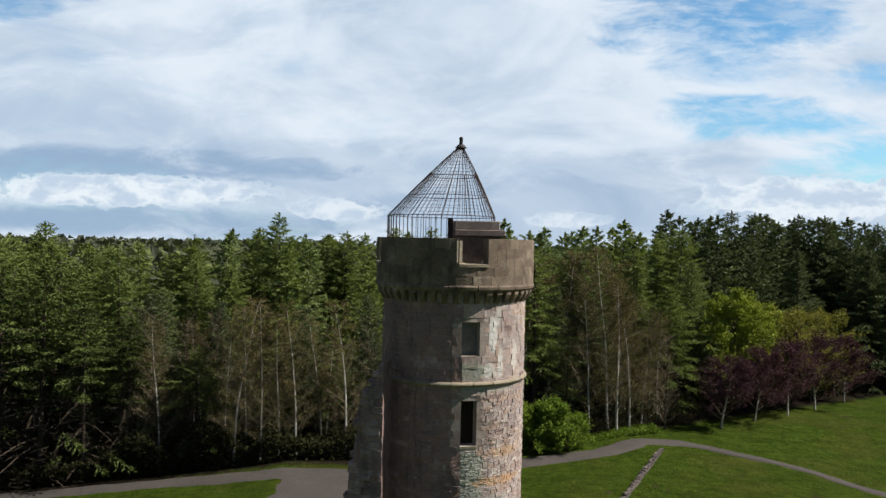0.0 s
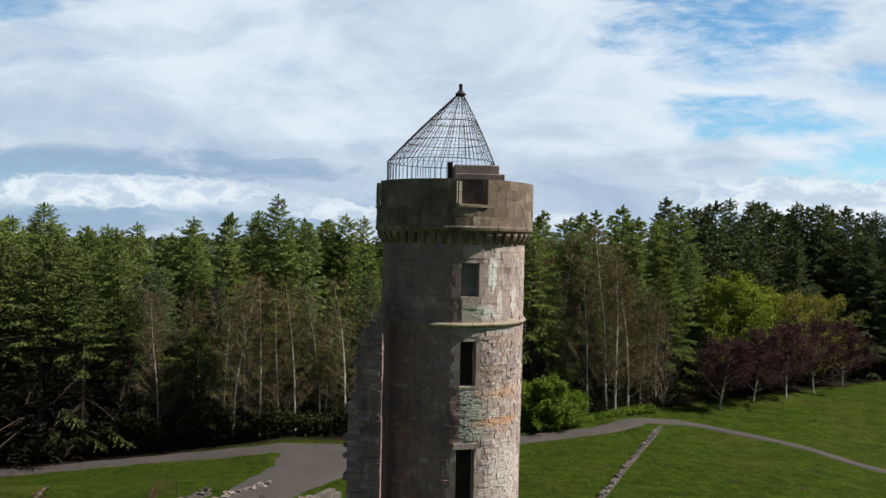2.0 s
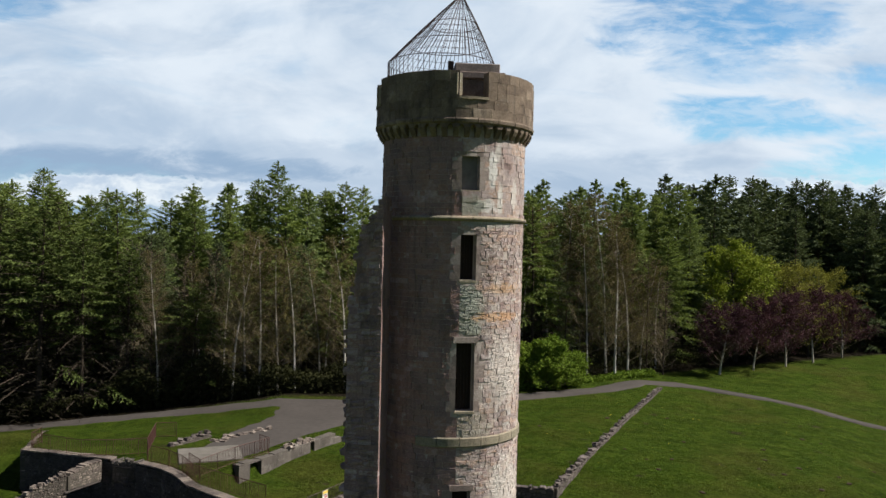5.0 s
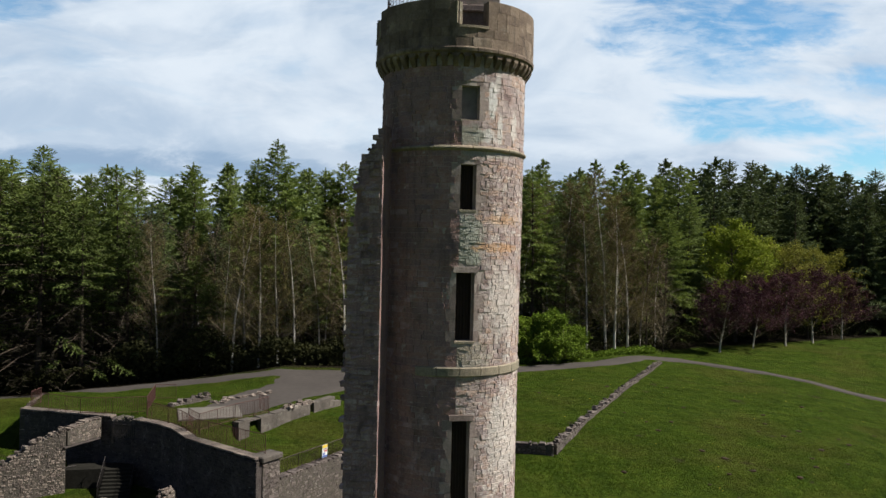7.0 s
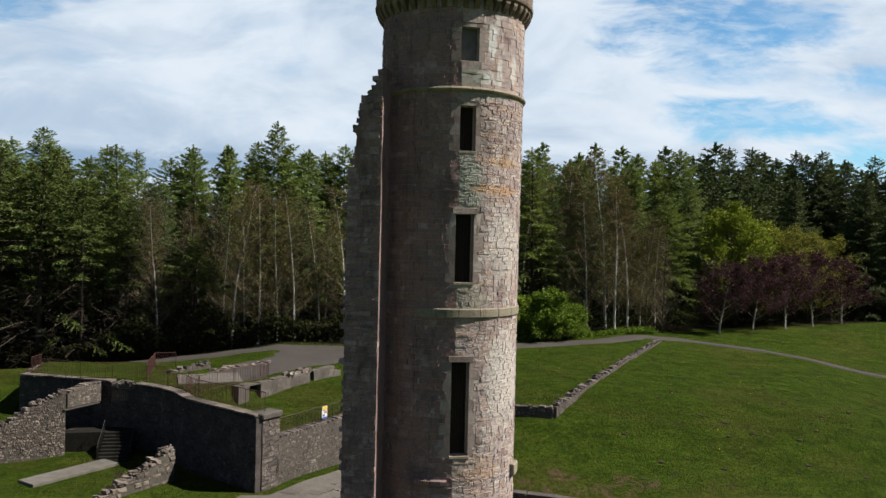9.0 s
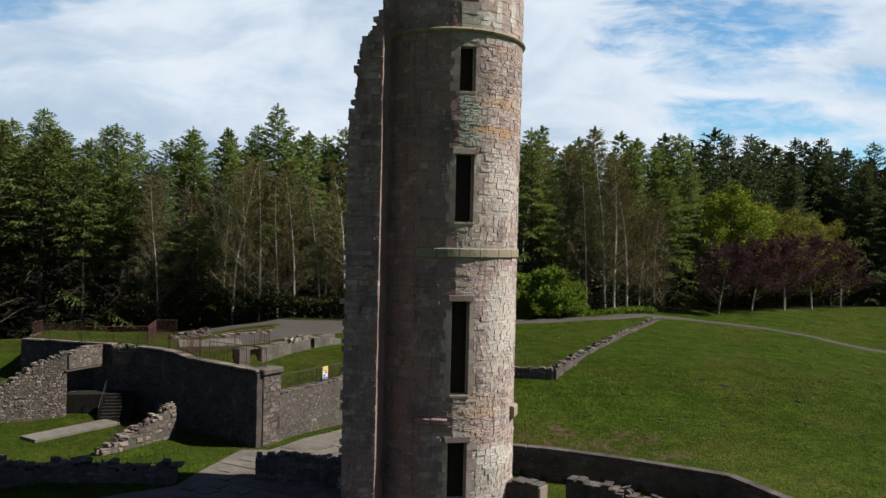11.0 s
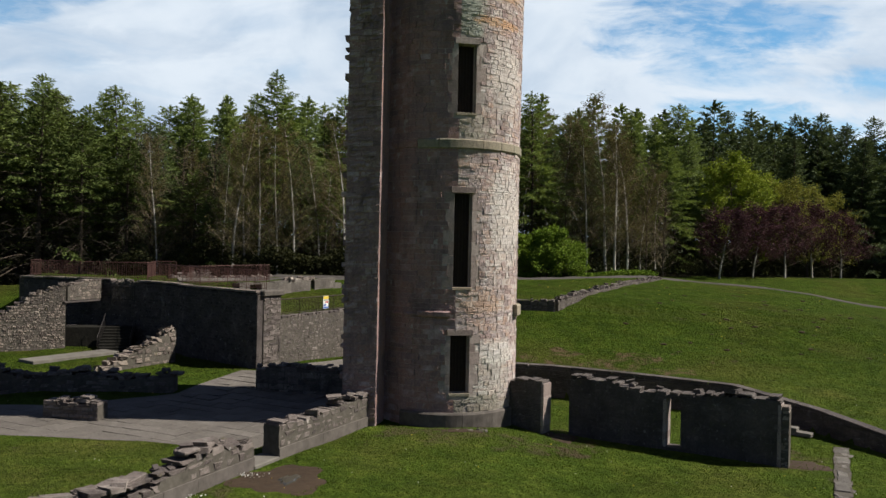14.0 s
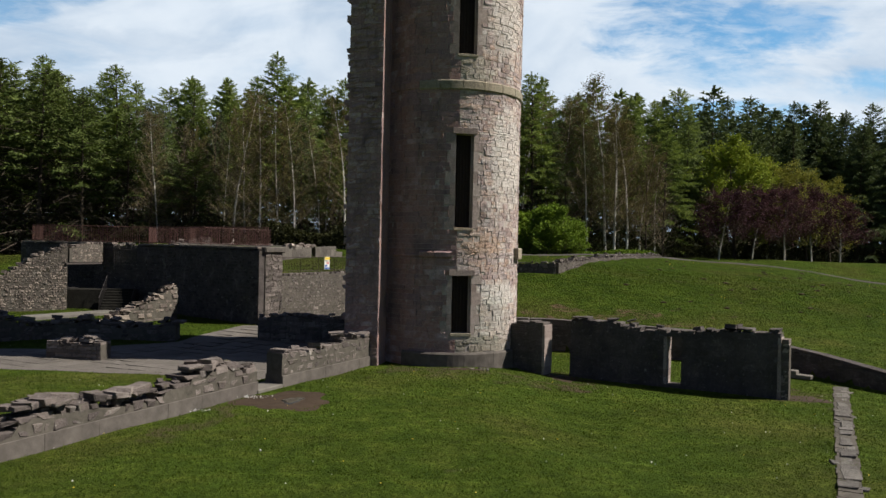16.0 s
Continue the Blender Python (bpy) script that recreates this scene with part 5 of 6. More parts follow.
# ruined footing
footing = thing("wall_footing", "broken flat stone footing sunk in the lawn", "footing", (0, 0, 0))
r = random.Random(40)
bm = bmesh.new()
for i in range(36):
    t = (i + 0.5) / 36
    cx, cy = 18.45 + (10.0 - 18.45) * t, 34.2 + (17.6 - 34.2) * t
    add_box(bm, (cx, cy, land_at(cx, cy) - 0.05), (0.60 + r.uniform(-0.06, 0.06), 0.56, 0.18), -27)
part("bed", bm, M["rubble_core"], footing)
stones = []
s = 0.0
while s < 18.4:
    ln = r.uniform(0.35, 1.1)
    t = (s + ln / 2) / 18.6
    cx, cy = 18.45 + (10.0 - 18.45) * t, 34.2 + (17.6 - 34.2) * t
    wide = r.uniform(0.40, 0.60)
    stones.append(block(cx + r.uniform(-0.06, 0.06), cy, land_at(cx, cy) + r.uniform(-0.06, 0.02), wide, ln + 0.05, 0.2, -27 + r.uniform(-5, 5), r.uniform(-3, 3)))
    if r.random() < 0.5:
        stones.append(block(cx + r.choice((-1, 1)) * r.uniform(0.12, 0.28), cy + r.uniform(-0.2, 0.2), land_at(cx, cy) - 0.03, r.uniform(0.2, 0.35), r.uniform(0.25, 0.5), 0.16, r.uniform(-40, 40), r.uniform(-5, 5)))
    s += ln
lay(stones, "rubble", M["footing"], M["footing"], footing, "stone", 80)
for k in range(3):
    bm = bmesh.new()
    add_box(bm, (0, 0, 0), (1.6, 0.5, 0.18), 0, 0.02)
    st = part("step", bm, M["concrete"])
    st.matrix_world = pose(16.4 + 0.5 * k, 37.3 - 0.42 * k, -0.05 - 0.17 * k, 0, 0, -40)
    tagged(st, "pale stone garden step", "step", "steps to the lawn")

# stairs up through the recess to the terrace
stair = thing("stair", "dark worn stone steps rising in the recess", "stairs", (-22.0, 52.4, 0.35), 12)
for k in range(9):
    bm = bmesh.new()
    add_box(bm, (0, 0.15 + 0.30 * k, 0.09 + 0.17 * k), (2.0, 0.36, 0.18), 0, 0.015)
    part("tread", bm, M["recess_shade"], stair)
for sx in (-1.05, 1.05):
    for k in range(9):
        bm = bmesh.new()
        add_rod(bm, (sx, 0.15 + 0.30 * k, 0.1 + 0.17 * k), (sx, 0.15 + 0.30 * k, 1.05 + 0.17 * k), 0.012, sides=4)
        part("baluster", bm, M["iron_dark"], stair)
    bm = bmesh.new()
    add_rod(bm, (sx, 0.1, 1.02), (sx, 2.65, 2.45), 0.02, sides=4)
    part("handrail", bm, M["iron_dark"], stair)
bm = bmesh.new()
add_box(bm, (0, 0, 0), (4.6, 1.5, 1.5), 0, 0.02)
ldg = part("landing", bm, M["recess_shade"])
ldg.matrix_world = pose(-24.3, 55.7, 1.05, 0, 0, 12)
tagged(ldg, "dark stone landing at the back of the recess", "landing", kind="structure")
bm = bmesh.new()
add_box(bm, (0, 0, 0), (1.65, 5.9, 0.22), 0, 0.02)
slab = part("walkway", bm, M["concrete"])
slab.matrix_world = pose(-23.6, 49.75, 0.46, 0, 0, -32.6)
tagged(slab, "pale concrete walkway slab leading to the stair", "walkway", kind="structure")
bm = bmesh.new()
add_box(bm, (0, 0, 0), (2.2, 4.5, 0.16), 0, 0.02)
slab = part("walkway", bm, M["concrete"])
slab.matrix_world = pose(-26.2, 43.8, 0.30, 0, 0, -36)
tagged(slab, "lower pale concrete walkway slab in grass", "walkway", kind="structure")
bm = bmesh.new()
add_box(bm, (0, 0, 0), (3.1, 0.72, 0.13), 0, 0.02)
lin = part("lintel", bm, M["shade_render"])
lin.matrix_world = pose(-25.6, 55.1, 3.64, 0, 0, 66.3)
tagged(lin, "long grey stone lintel over the dark doorway", "lintel")


# ---- railings ----
def railing(label, pts, height, iron, group, gap=0.16, base=None):
    """Upright bars between two rails, on posts. pts: (x, y, z of the ground)."""
    top = thing("railing", label, "railing", (pts[0][0], pts[0][1], pts[0][2]), 0, group)
    o = Vector(pts[0])
    key = ("bar", iron, round(height, 2))
    if key not in shared:
        bm = bmesh.new()
        add_rod(bm, (0, 0, 0.08), (0, 0, height), 0.012, sides=4)
        shared[key] = mesh_of(bm, "bar", M[iron])
        bm = bmesh.new()
        add_box(bm, (0, 0, height / 2 - 0.1), (0.04, 0.04, height + 0.22), 0, 0.005)
        shared["post", iron, round(height, 2)] = mesh_of(bm, "post", M[iron])
    for p, q in zip(pts, pts[1:]):
        p, q = Vector(p) - o, Vector(q) - o
        d = q - p
        bm = bmesh.new()
        add_rod(bm, p + Vector((0, 0, height)), q + Vector((0, 0, height)), 0.024, sides=4)
        part("top_rail", bm, M[iron], top)
        bm = bmesh.new()
        add_rod(bm, p + Vector((0, 0, 0.1)), q + Vector((0, 0, 0.1)), 0.018, sides=4)
        part("bottom_rail", bm, M[iron], top)
        n = max(1, int(d.length / gap))
        every = max(1, int(1.9 / gap))
        for i in range(n + 1):
            post = i % every == 0 or i == n
            ob = new("post" if post else "bar", shared["post" if post else "bar", iron, round(height, 2)])
            ob.parent = top
            ob.location = p + d * (i / n)
    return top


TERR = "terrace railings"
railing("rust-red iron railing along the terrace wall", [(-10.55, 47.75, 5.17), (-16.1, 51.5, 5.17), (-17.8, 53.8, 5.17), (-19.3, 55.2, 5.17), (-21.3, 56.5, 5.17)], 1.22, "iron_red", TERR)
railing("rust-red iron railing round the terrace end", [(-31.4, 60.9, 5.17), (-31.3, 59.2, 5.17), (-26.6, 57.35, 5.17), (-24.3, 57.6, 5.17), (-22.0, 58.3, 5.17)], 1.22, "iron_red", TERR)
railing("rust-red iron railing across the terrace", [(-21.3, 56.6, 5.17), (-22.0, 58.3, 5.17), (-23.2, 63.3, 5.12), (-21.6, 63.6, 5.12)], 1.22, "iron_red", TERR)
railing("rust-red iron railing beside the doorway", [(-17.6, 54.6, 5.17), (-16.3, 53.0, 5.17), (-14.75, 56.4, 5.17), (-12.9, 59.2, 5.17), (-13.9, 60.3, 5.12)], 1.22, "iron_red", TERR)
bank_rail = railing("low dark iron railing above the bank wall", [(-9.85, 48.8, 3.53), (-5.9, 55.6, 3.53)], 1.0, "iron_cage", TERR, 0.15)
railing("dark iron grille across the wall opening", [(-23.85, 56.6, 3.58), (-21.75, 56.1, 3.58)], 1.1, "iron_dark", TERR)
railing("dark iron gate bars in the doorway", [(-27.6, 53.7, 0.4), (-25.9, 55.3, 0.4)], 1.5, "iron_dark", TERR)

# warning board on the bank railing
board = thing("notice_board", "white notice board with yellow top and blue foot", "sign", (-7.62, 52.65, 3.68), 59.8)
for name, x0, x1, z0, z1, y, mat_ in (("panel", -0.28, 0.28, 0.0, 0.86, 0.0, "white"), ("yellow_band", -0.26, 0.26, 0.66, 0.84, -0.018, "yellow"), ("blue_band", -0.26, 0.26, 0.03, 0.13, -0.018, "blue"),
                                      ("red_mark", -0.05, 0.05, 0.38, 0.50, -0.018, "red"), ("red_mark", 0.10, 0.20, 0.38, 0.50, -0.018, "red"), ("text_bar", -0.22, 0.0, 0.18, 0.32, -0.018, "blue"),
                                      ("text_bar", -0.2, 0.2, 0.56, 0.6, -0.018, "iron_dark")):
    bm = bmesh.new()
    add_box(bm, ((x0 + x1) / 2, y - 0.10, (z0 + z1) / 2), (x1 - x0, 0.02, z1 - z0))
    part(name, bm, M[mat_], board)

# terrace floor and rubble
bm = bmesh.new()
add_box(bm, (0, 0, 0), (4.6, 4.0, 0.12), 0, 0.02)
fl = part("terrace_floor", bm, M["concrete"])
fl.matrix_world = pose(-17.3, 58.6, 5.16, 0, 0, 20)
tagged(fl, "pale concrete viewing terrace floor", "floor", kind="structure")

# ---- flagstones of the court ----
court = thing("paving", "worn pale stone flags of the old court", "paving", (0, 0, 0), 0, kind="structure")
COURT = [(-30.0, 31.9), (-18.0, 31.7), (-11.7, 31.0), (-7.4, 29.6), (-3.6, 35.7), (-3.0, 40.5), (-3.2, 46.0), (-4.8, 50.0), (-6.3, 52.6), (-9.9, 46.4), (-11.6, 46.2), (-13.4, 40.0), (-18.0, 37.2), (-30.0, 37.2)]
r = random.Random(61)
flags = []
row = 0.0
cs, sn = math.cos(radians(-25.5)), math.sin(radians(-25.5))
while row < 34:
    dep = r.choice((0.75, 0.9, 1.05))
    col = -r.uniform(0, 1)
    while col < 46:
        wid = r.uniform(0.8, 1.7)
        lx, ly = -26 + col + wid / 2, row + dep / 2
        cx, cy = -9.0 + lx * cs - ly * sn, 22.0 + lx * sn + ly * cs
        col += wid
        ex = np.array([cx + sx * wid * 0.5 * cs - sy * dep * 0.5 * sn for sx in (-1, 1) for sy in (-1, 1)])
        ey = np.array([cy + sx * wid * 0.5 * sn + sy * dep * 0.5 * cs for sx in (-1, 1) for sy in (-1, 1)])
        if inside(ex, ey, COURT).all():
            flags.append(block(cx, cy, land_at(cx, cy) - 0.052 + r.uniform(-0.006, 0.006), wid - 0.025, dep - 0.025, 0.14, -25.5, r.uniform(-0.4, 0.4)))
    row += dep
lay(flags, "hewn", M["flag"], M["flag"], court, "flagstone", 300)
gx, gy = np.meshgrid(np.arange(-30.5, -2.0, 0.25), np.arange(29.0, 53.0, 0.25))
ok = inside(gx.ravel(), gy.ravel(), COURT).reshape(gx.shape)
gz = land(gx.ravel(), gy.ravel()).reshape(gx.shape) + 0.008
nid = {}
bv, bf = [], []


def to_edge(x, y):
    """The nearest point on the court's outline."""
    best = None
    for (x0, y0), (x1, y1) in zip(COURT, COURT[1:] + COURT[:1]):
        dx, dy = x1 - x0, y1 - y0
        t = min(1.0, max(0.0, ((x - x0) * dx + (y - y0) * dy) / (dx * dx + dy * dy)))
        p = (x0 + dx * t, y0 + dy * t)
        k = math.dist(p, (x, y))
        if best is None or k < best[0]:
            best = (k, p)
    return best[1]


for j in range(gx.shape[0] - 1):
    for i in range(gx.shape[1] - 1):
        if ok[j, i] or ok[j + 1, i] or ok[j, i + 1] or ok[j + 1, i + 1]:
            quad = []
            for jj, ii in ((j, i), (j, i + 1), (j + 1, i + 1), (j + 1, i)):
                if (jj, ii) not in nid:
                    nid[jj, ii] = len(bv)
                    px, py, pz = float(gx[jj, ii]), float(gy[jj, ii]), float(gz[jj, ii])
                    if not ok[jj, ii]:
                        px, py = to_edge(px, py)
                    bv.append((px, py, pz))
                quad.append(nid[jj, ii])
            bf.append(tuple(quad))
raw("paving_bed", bv, bf, M["flag"], court, smooth=True)

# muddy hollow with a puddle
def patch(name, label, centre, rx, ry, lift, material_, seed, rz=0.0, category="patch"):
    q = random.Random(seed)
    verts, faces = [(centre[0], centre[1], land_at(*centre) + lift)], []
    n = 36
    for ring_i, f in enumerate((0.5, 0.85, 1.0)):
        for i in range(n):
            a = 2 * PI * i / n
            w = 1 + 0.16 * math.sin(3 * a + seed) + 0.10 * math.sin(7 * a + 2 * seed) + q.uniform(-0.04, 0.04)
            x, y = rx * f * w * math.cos(a), ry * f * w * math.sin(a)
            c_, s_ = math.cos(radians(rz)), math.sin(radians(rz))
            px, py = centre[0] + x * c_ - y * s_, centre[1] + x * s_ + y * c_
            verts.append((px, py, land_at(px, py) + (lift if ring_i < 2 else -0.02)))
    for i in range(n):
        j = (i + 1) % n
        faces.append((0, 1 + i, 1 + j))
        for k in range(2):
            faces.append((1 + k * n + i, 1 + (k + 1) * n + i, 1 + (k + 1) * n + j, 1 + k * n + j))
    return tagged(raw(name, verts, faces, material_, smooth=True), label, category, kind="structure")


patch("mud", "bare trodden mud before the gap in the wall", (-5.1, 26.4), 1.75, 1.7, 0.012, M["soil"], 3, -20)
wet = patch("puddle", "small shallow puddle in trodden mud", (-4.85, 26.4), 0.36, 0.62, 0.028, None, 5, -10)
wm, wnt, wb = material("puddle_water", 0.06, 0.5)
wb.inputs["Base Color"].default_value = (0.05, 0.045, 0.035, 1)
wet.data.materials.clear()
wet.data.materials.append(wm)
patch("mud", "trodden earth in the doorway of the ruin", (5.95, 35.0), 0.75, 1.0, 0.012, M["soil"], 8, 30)
patch("mud", "scraped earth patch at the tower foot", (1.3, 33.75), 1.0, 0.35, 0.012, M["soil"], 9, 0)
patch("mud", "worn earth beside the footing stones", (15.4, 31.2), 1.1, 0.8, 0.012, M["soil"], 10, 0)


# molehills and scrapes in the slope
r = random.Random(33)
hill = None
for x, y, s in ((15.2, 68.0, 0.34), (17.0, 76.0, 0.3), (13.2, 52.8, 0.30), (14.8, 49.3, 0.26), (21.5, 56.5, 0.36), (20.2, 57.6, 0.3), (26.0, 54.0, 0.3), (24.8, 50.2, 0.24), (30.5, 60.0, 0.3), (18.0, 61.5, 0.28), (35.5, 74.0, 0.3), (28.5, 66.0, 0.26), (9.8, 72.5, 0.3)) + tuple((r.uniform(16, 40), r.uniform(47, 82), r.uniform(0.14, 0.30)) for k in range(30)):
    if hill is None:
        bm = bmesh.new()
        bmesh.ops.create_icosphere(bm, subdivisions=3, radius=1.0)
        for v in bm.verts:
            k = 1 + 0.25 * noise.noise(v.co * 1.7)
            v.co = Vector((v.co.x * k, v.co.y * k, max(-0.1, v.co.z * 0.30 * k)))
        hill = part("molehill", bm, M["soil"], smooth=True)
        tagged(hill, "small dark molehill of bare earth on the lawn", "molehill", "molehills")
        hill.matrix_basis = pose(x, y, land_at(x, y), 0, 0, 20) @ Matrix.Scale(s * 0.75, 4)
    else:
        ob = copy_thing(hill, pose(x, y, land_at(x, y), 0, 0, r.uniform(0, 360)))
        ob.scale = (s * 0.75, s * r.uniform(0.5, 1.0), s * 0.9)

# ---- trees ----
def clumps(centres, sizes, r, droop=0.0, shape=1.6, ways=None):
    """Many small bent leaf sprays, as two-triangle diamonds, each turned its own way."""
    n = len(centres)
    c = np.array(centres)
    s = np.array(sizes)[:, None]
    a = r.normal(size=(n, 3))
    a[:, 2] = a[:, 2] * 0.6 - droop
    if ways is not None:
        a = a * 0.55 + np.array(ways)
    a /= np.linalg.norm(a, axis=1, keepdims=True)
    b = np.cross(a, r.normal(size=(n, 3)))
    b /= np.linalg.norm(b, axis=1, keepdims=True)
    k = np.cross(a, b) * 0.25
    v = np.stack([c - a * s * shape * 0.5, c + b * s * 0.5 + k * s, c + a * s * shape * 0.5, c - b * s * 0.5 + k * s], 1).reshape(-1, 3)
    f = [(4 * i, 4 * i + 1, 4 * i + 2, 4 * i + 3) for i in range(n)]
    return v.tolist(), f


def tube(verts, faces, pts, radii, sides=5):
    base = len(verts)
    for i, (p, rad) in enumerate(zip(pts, radii)):
        d = (pts[min(i + 1, len(pts) - 1)] - pts[max(i - 1, 0)]).normalized()
        u = d.orthogonal().normalized()
        w = d.cross(u)
        for k in range(sides):
            t = 2 * PI * k / sides
            verts.append(tuple(p + (u * math.cos(t) + w * math.sin(t)) * rad))
    for i in range(len(pts) - 1):
        for k in range(sides):
            a, b = base + i * sides + k, base + i * sides + (k + 1) % sides
            faces.append((a, b, b + sides, a + sides))


def conifer(seed, label, needles, height=26.0, spread=6.0, bare=0.05, limbs=150, step=0.15, size=0.40, wide=0.11, green=0.2, dead=500, sag=0.30, open_=0.0):
    """A conifer: arched limbs with side twigs that hang in fans, set with slim needle sprays, round a dead twiggy heart."""
    r = np.random.default_rng(seed)
    q = random.Random(seed)
    ob = thing("conifer", label, "tree")
    v, f = [], []
    lean = Vector((q.uniform(-0.6, 0.6), q.uniform(-0.6, 0.6), 0))
    pts = [Vector((0, 0, -0.8)) + lean * (k / 8) ** 2 + Vector((0, 0, (height + 0.6) * k / 8)) for k in range(9)]
    tube(v, f, pts, [0.27 * (1 - k / 8.4) + 0.018 for k in range(9)], 6)
    cs, ws, ss, ds, dz = [], [], [], [], []
    ph = q.uniform(0, 6)
    for i in range(limbs):
        u = bare + (0.985 - bare) * ((i + 0.5) / limbs) ** 0.86
        a = i * 2.399 + q.uniform(-0.6, 0.6)
        uneven = 0.92 + 0.20 * math.sin(2 * a + ph + u * 5) + 0.14 * math.sin(u * 17 + ph)
        prof = (1.0 - u) ** 0.74 * min(1.0, 0.72 + (u - bare) * 1.3) * 1.12
        ln = 0.30 + spread * prof * uneven * q.uniform(0.55, 1.22)
        rise = 0.02 + 0.85 * max(0.0, u - 0.45) ** 1.1 + q.uniform(-0.08, 0.16)
        fall = sag * (1.1 - u) + 0.05
        d = np.array((math.cos(a), math.sin(a), 0.0))
        side = np.array((-d[1], d[0], 0.0))
        o = np.array((lean.x * u * u, lean.y * u * u, height * u))

        def along(t):
            t = np.asarray(t)[..., None]
            return o + d * ln * t + np.array((0, 0, ln)) * (rise * t - fall * t * t + 0.12 * t ** 3)

        bp = [Vector(p) for p in along([0.0, 0.35, 0.7, 1.0])]
        thick = 0.055 * (1.1 - u) + 0.012
        if step < 0.16 and (u > green + 0.08 or i % 3 == 0):
            tube(v, f, bp, [thick, thick * 0.7, thick * 0.45, 0.008], 3)
        lush = min(1.0, max(0.0, (u - green) / 0.25))
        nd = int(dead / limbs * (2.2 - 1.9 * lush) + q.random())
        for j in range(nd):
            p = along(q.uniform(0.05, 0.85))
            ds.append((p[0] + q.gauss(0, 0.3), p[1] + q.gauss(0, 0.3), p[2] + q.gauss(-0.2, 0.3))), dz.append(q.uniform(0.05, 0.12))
        if q.random() > 0.25 + lush * 0.75 - open_:
            continue
        t0 = 0.55 - 0.40 * lush if u < 0.6 else 0.08
        count = max(5, int((4 + ln * 3.6) * (0.45 + 0.55 * lush)))
        for k in range(count):
            t = t0 + (1.0 - t0) * (k + q.random()) / count
            lt = (0.30 * ln * (1.12 - t) + 0.22) * q.uniform(0.6, 1.25)
            sd = (1 if k % 2 else -1) * q.uniform(0.5, 1.0)
            way = d * 0.75 + side * sd + np.array((0, 0, rise * 0.5 - 0.10 - 0.30 * (1 - u)))
            way = way / np.linalg.norm(way)
            m = max(2, int(lt / step))
            sp = (np.arange(m) + r.random(m)) / m
            c = along(t) + way * (lt * sp)[:, None]
            c[:, 2] -= lt * 0.32 * sp ** 2 * (1.15 - u)
            cs.append(c + r.normal(0, 0.035, (m, 3)))
            ws.append(way + d * 0.25 + r.normal(0, 0.42, (m, 3)) + np.array((0, 0, -0.12)))
            ss.append(size * r.uniform(0.55, 1.25, m) * (0.72 + 0.35 * (1 - u)))
        m = max(3, int(ln / step * 0.7))
        t = t0 + (1 - t0) * r.random(m)
        cs.append(along(t) + r.normal(0, 0.05, (m, 3))), ws.append(d + r.normal(0, 0.5, (m, 3))), ss.append(size * r.uniform(0.5, 1.1, m))
    m = 60
    t = r.random(m)
    cs.append(np.stack([lean.x + r.normal(0, 0.07, m) * (1.2 - t), lean.y + r.normal(0, 0.07, m) * (1.2 - t), height * (0.955 + 0.05 * t)], 1))
    ws.append(r.normal(0, 0.7, (m, 3)) + np.array((0, 0, 0.8))), ss.append(np.full(m, size * 0.55))
    raw("trunk", v, f, M["bark"], ob)
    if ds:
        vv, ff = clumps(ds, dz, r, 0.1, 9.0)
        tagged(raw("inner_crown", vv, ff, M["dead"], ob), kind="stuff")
    c, w, z = np.concatenate(cs), np.concatenate(ws), np.concatenate(ss)[:, None]
    w /= np.linalg.norm(w, axis=1, keepdims=True)
    b = np.cross(w, r.normal(size=w.shape))
    b *= wide * 0.5 / np.linalg.norm(b, axis=1, keepdims=True)
    vv = np.stack([c - b, c + b, c + w * z], 1).reshape(-1, 3)
    raw("crown", vv.tolist(), np.arange(len(vv)).reshape(-1, 3).tolist(), M[needles], ob)
    return ob


def grow(v, f, q, start, way, length, rad, level, tips, sides=4):
    pts, radii = [start], [rad]
    p, d = start.copy(), way.normalized()
    n = 5 if level < 2 else 2
    for k in range(n):
        d = (d + Vector((q.uniform(-0.16, 0.16), q.uniform(-0.16, 0.16), q.uniform(-0.05, 0.14)))).normalized()
        p = p + d * length / n
        pts.append(p.copy()), radii.append(max(0.008, rad * (1 - 0.8 * (k + 1) / n)))
    tube(v, f, pts, radii, sides if level < 1 else 3)
    return pts, radii


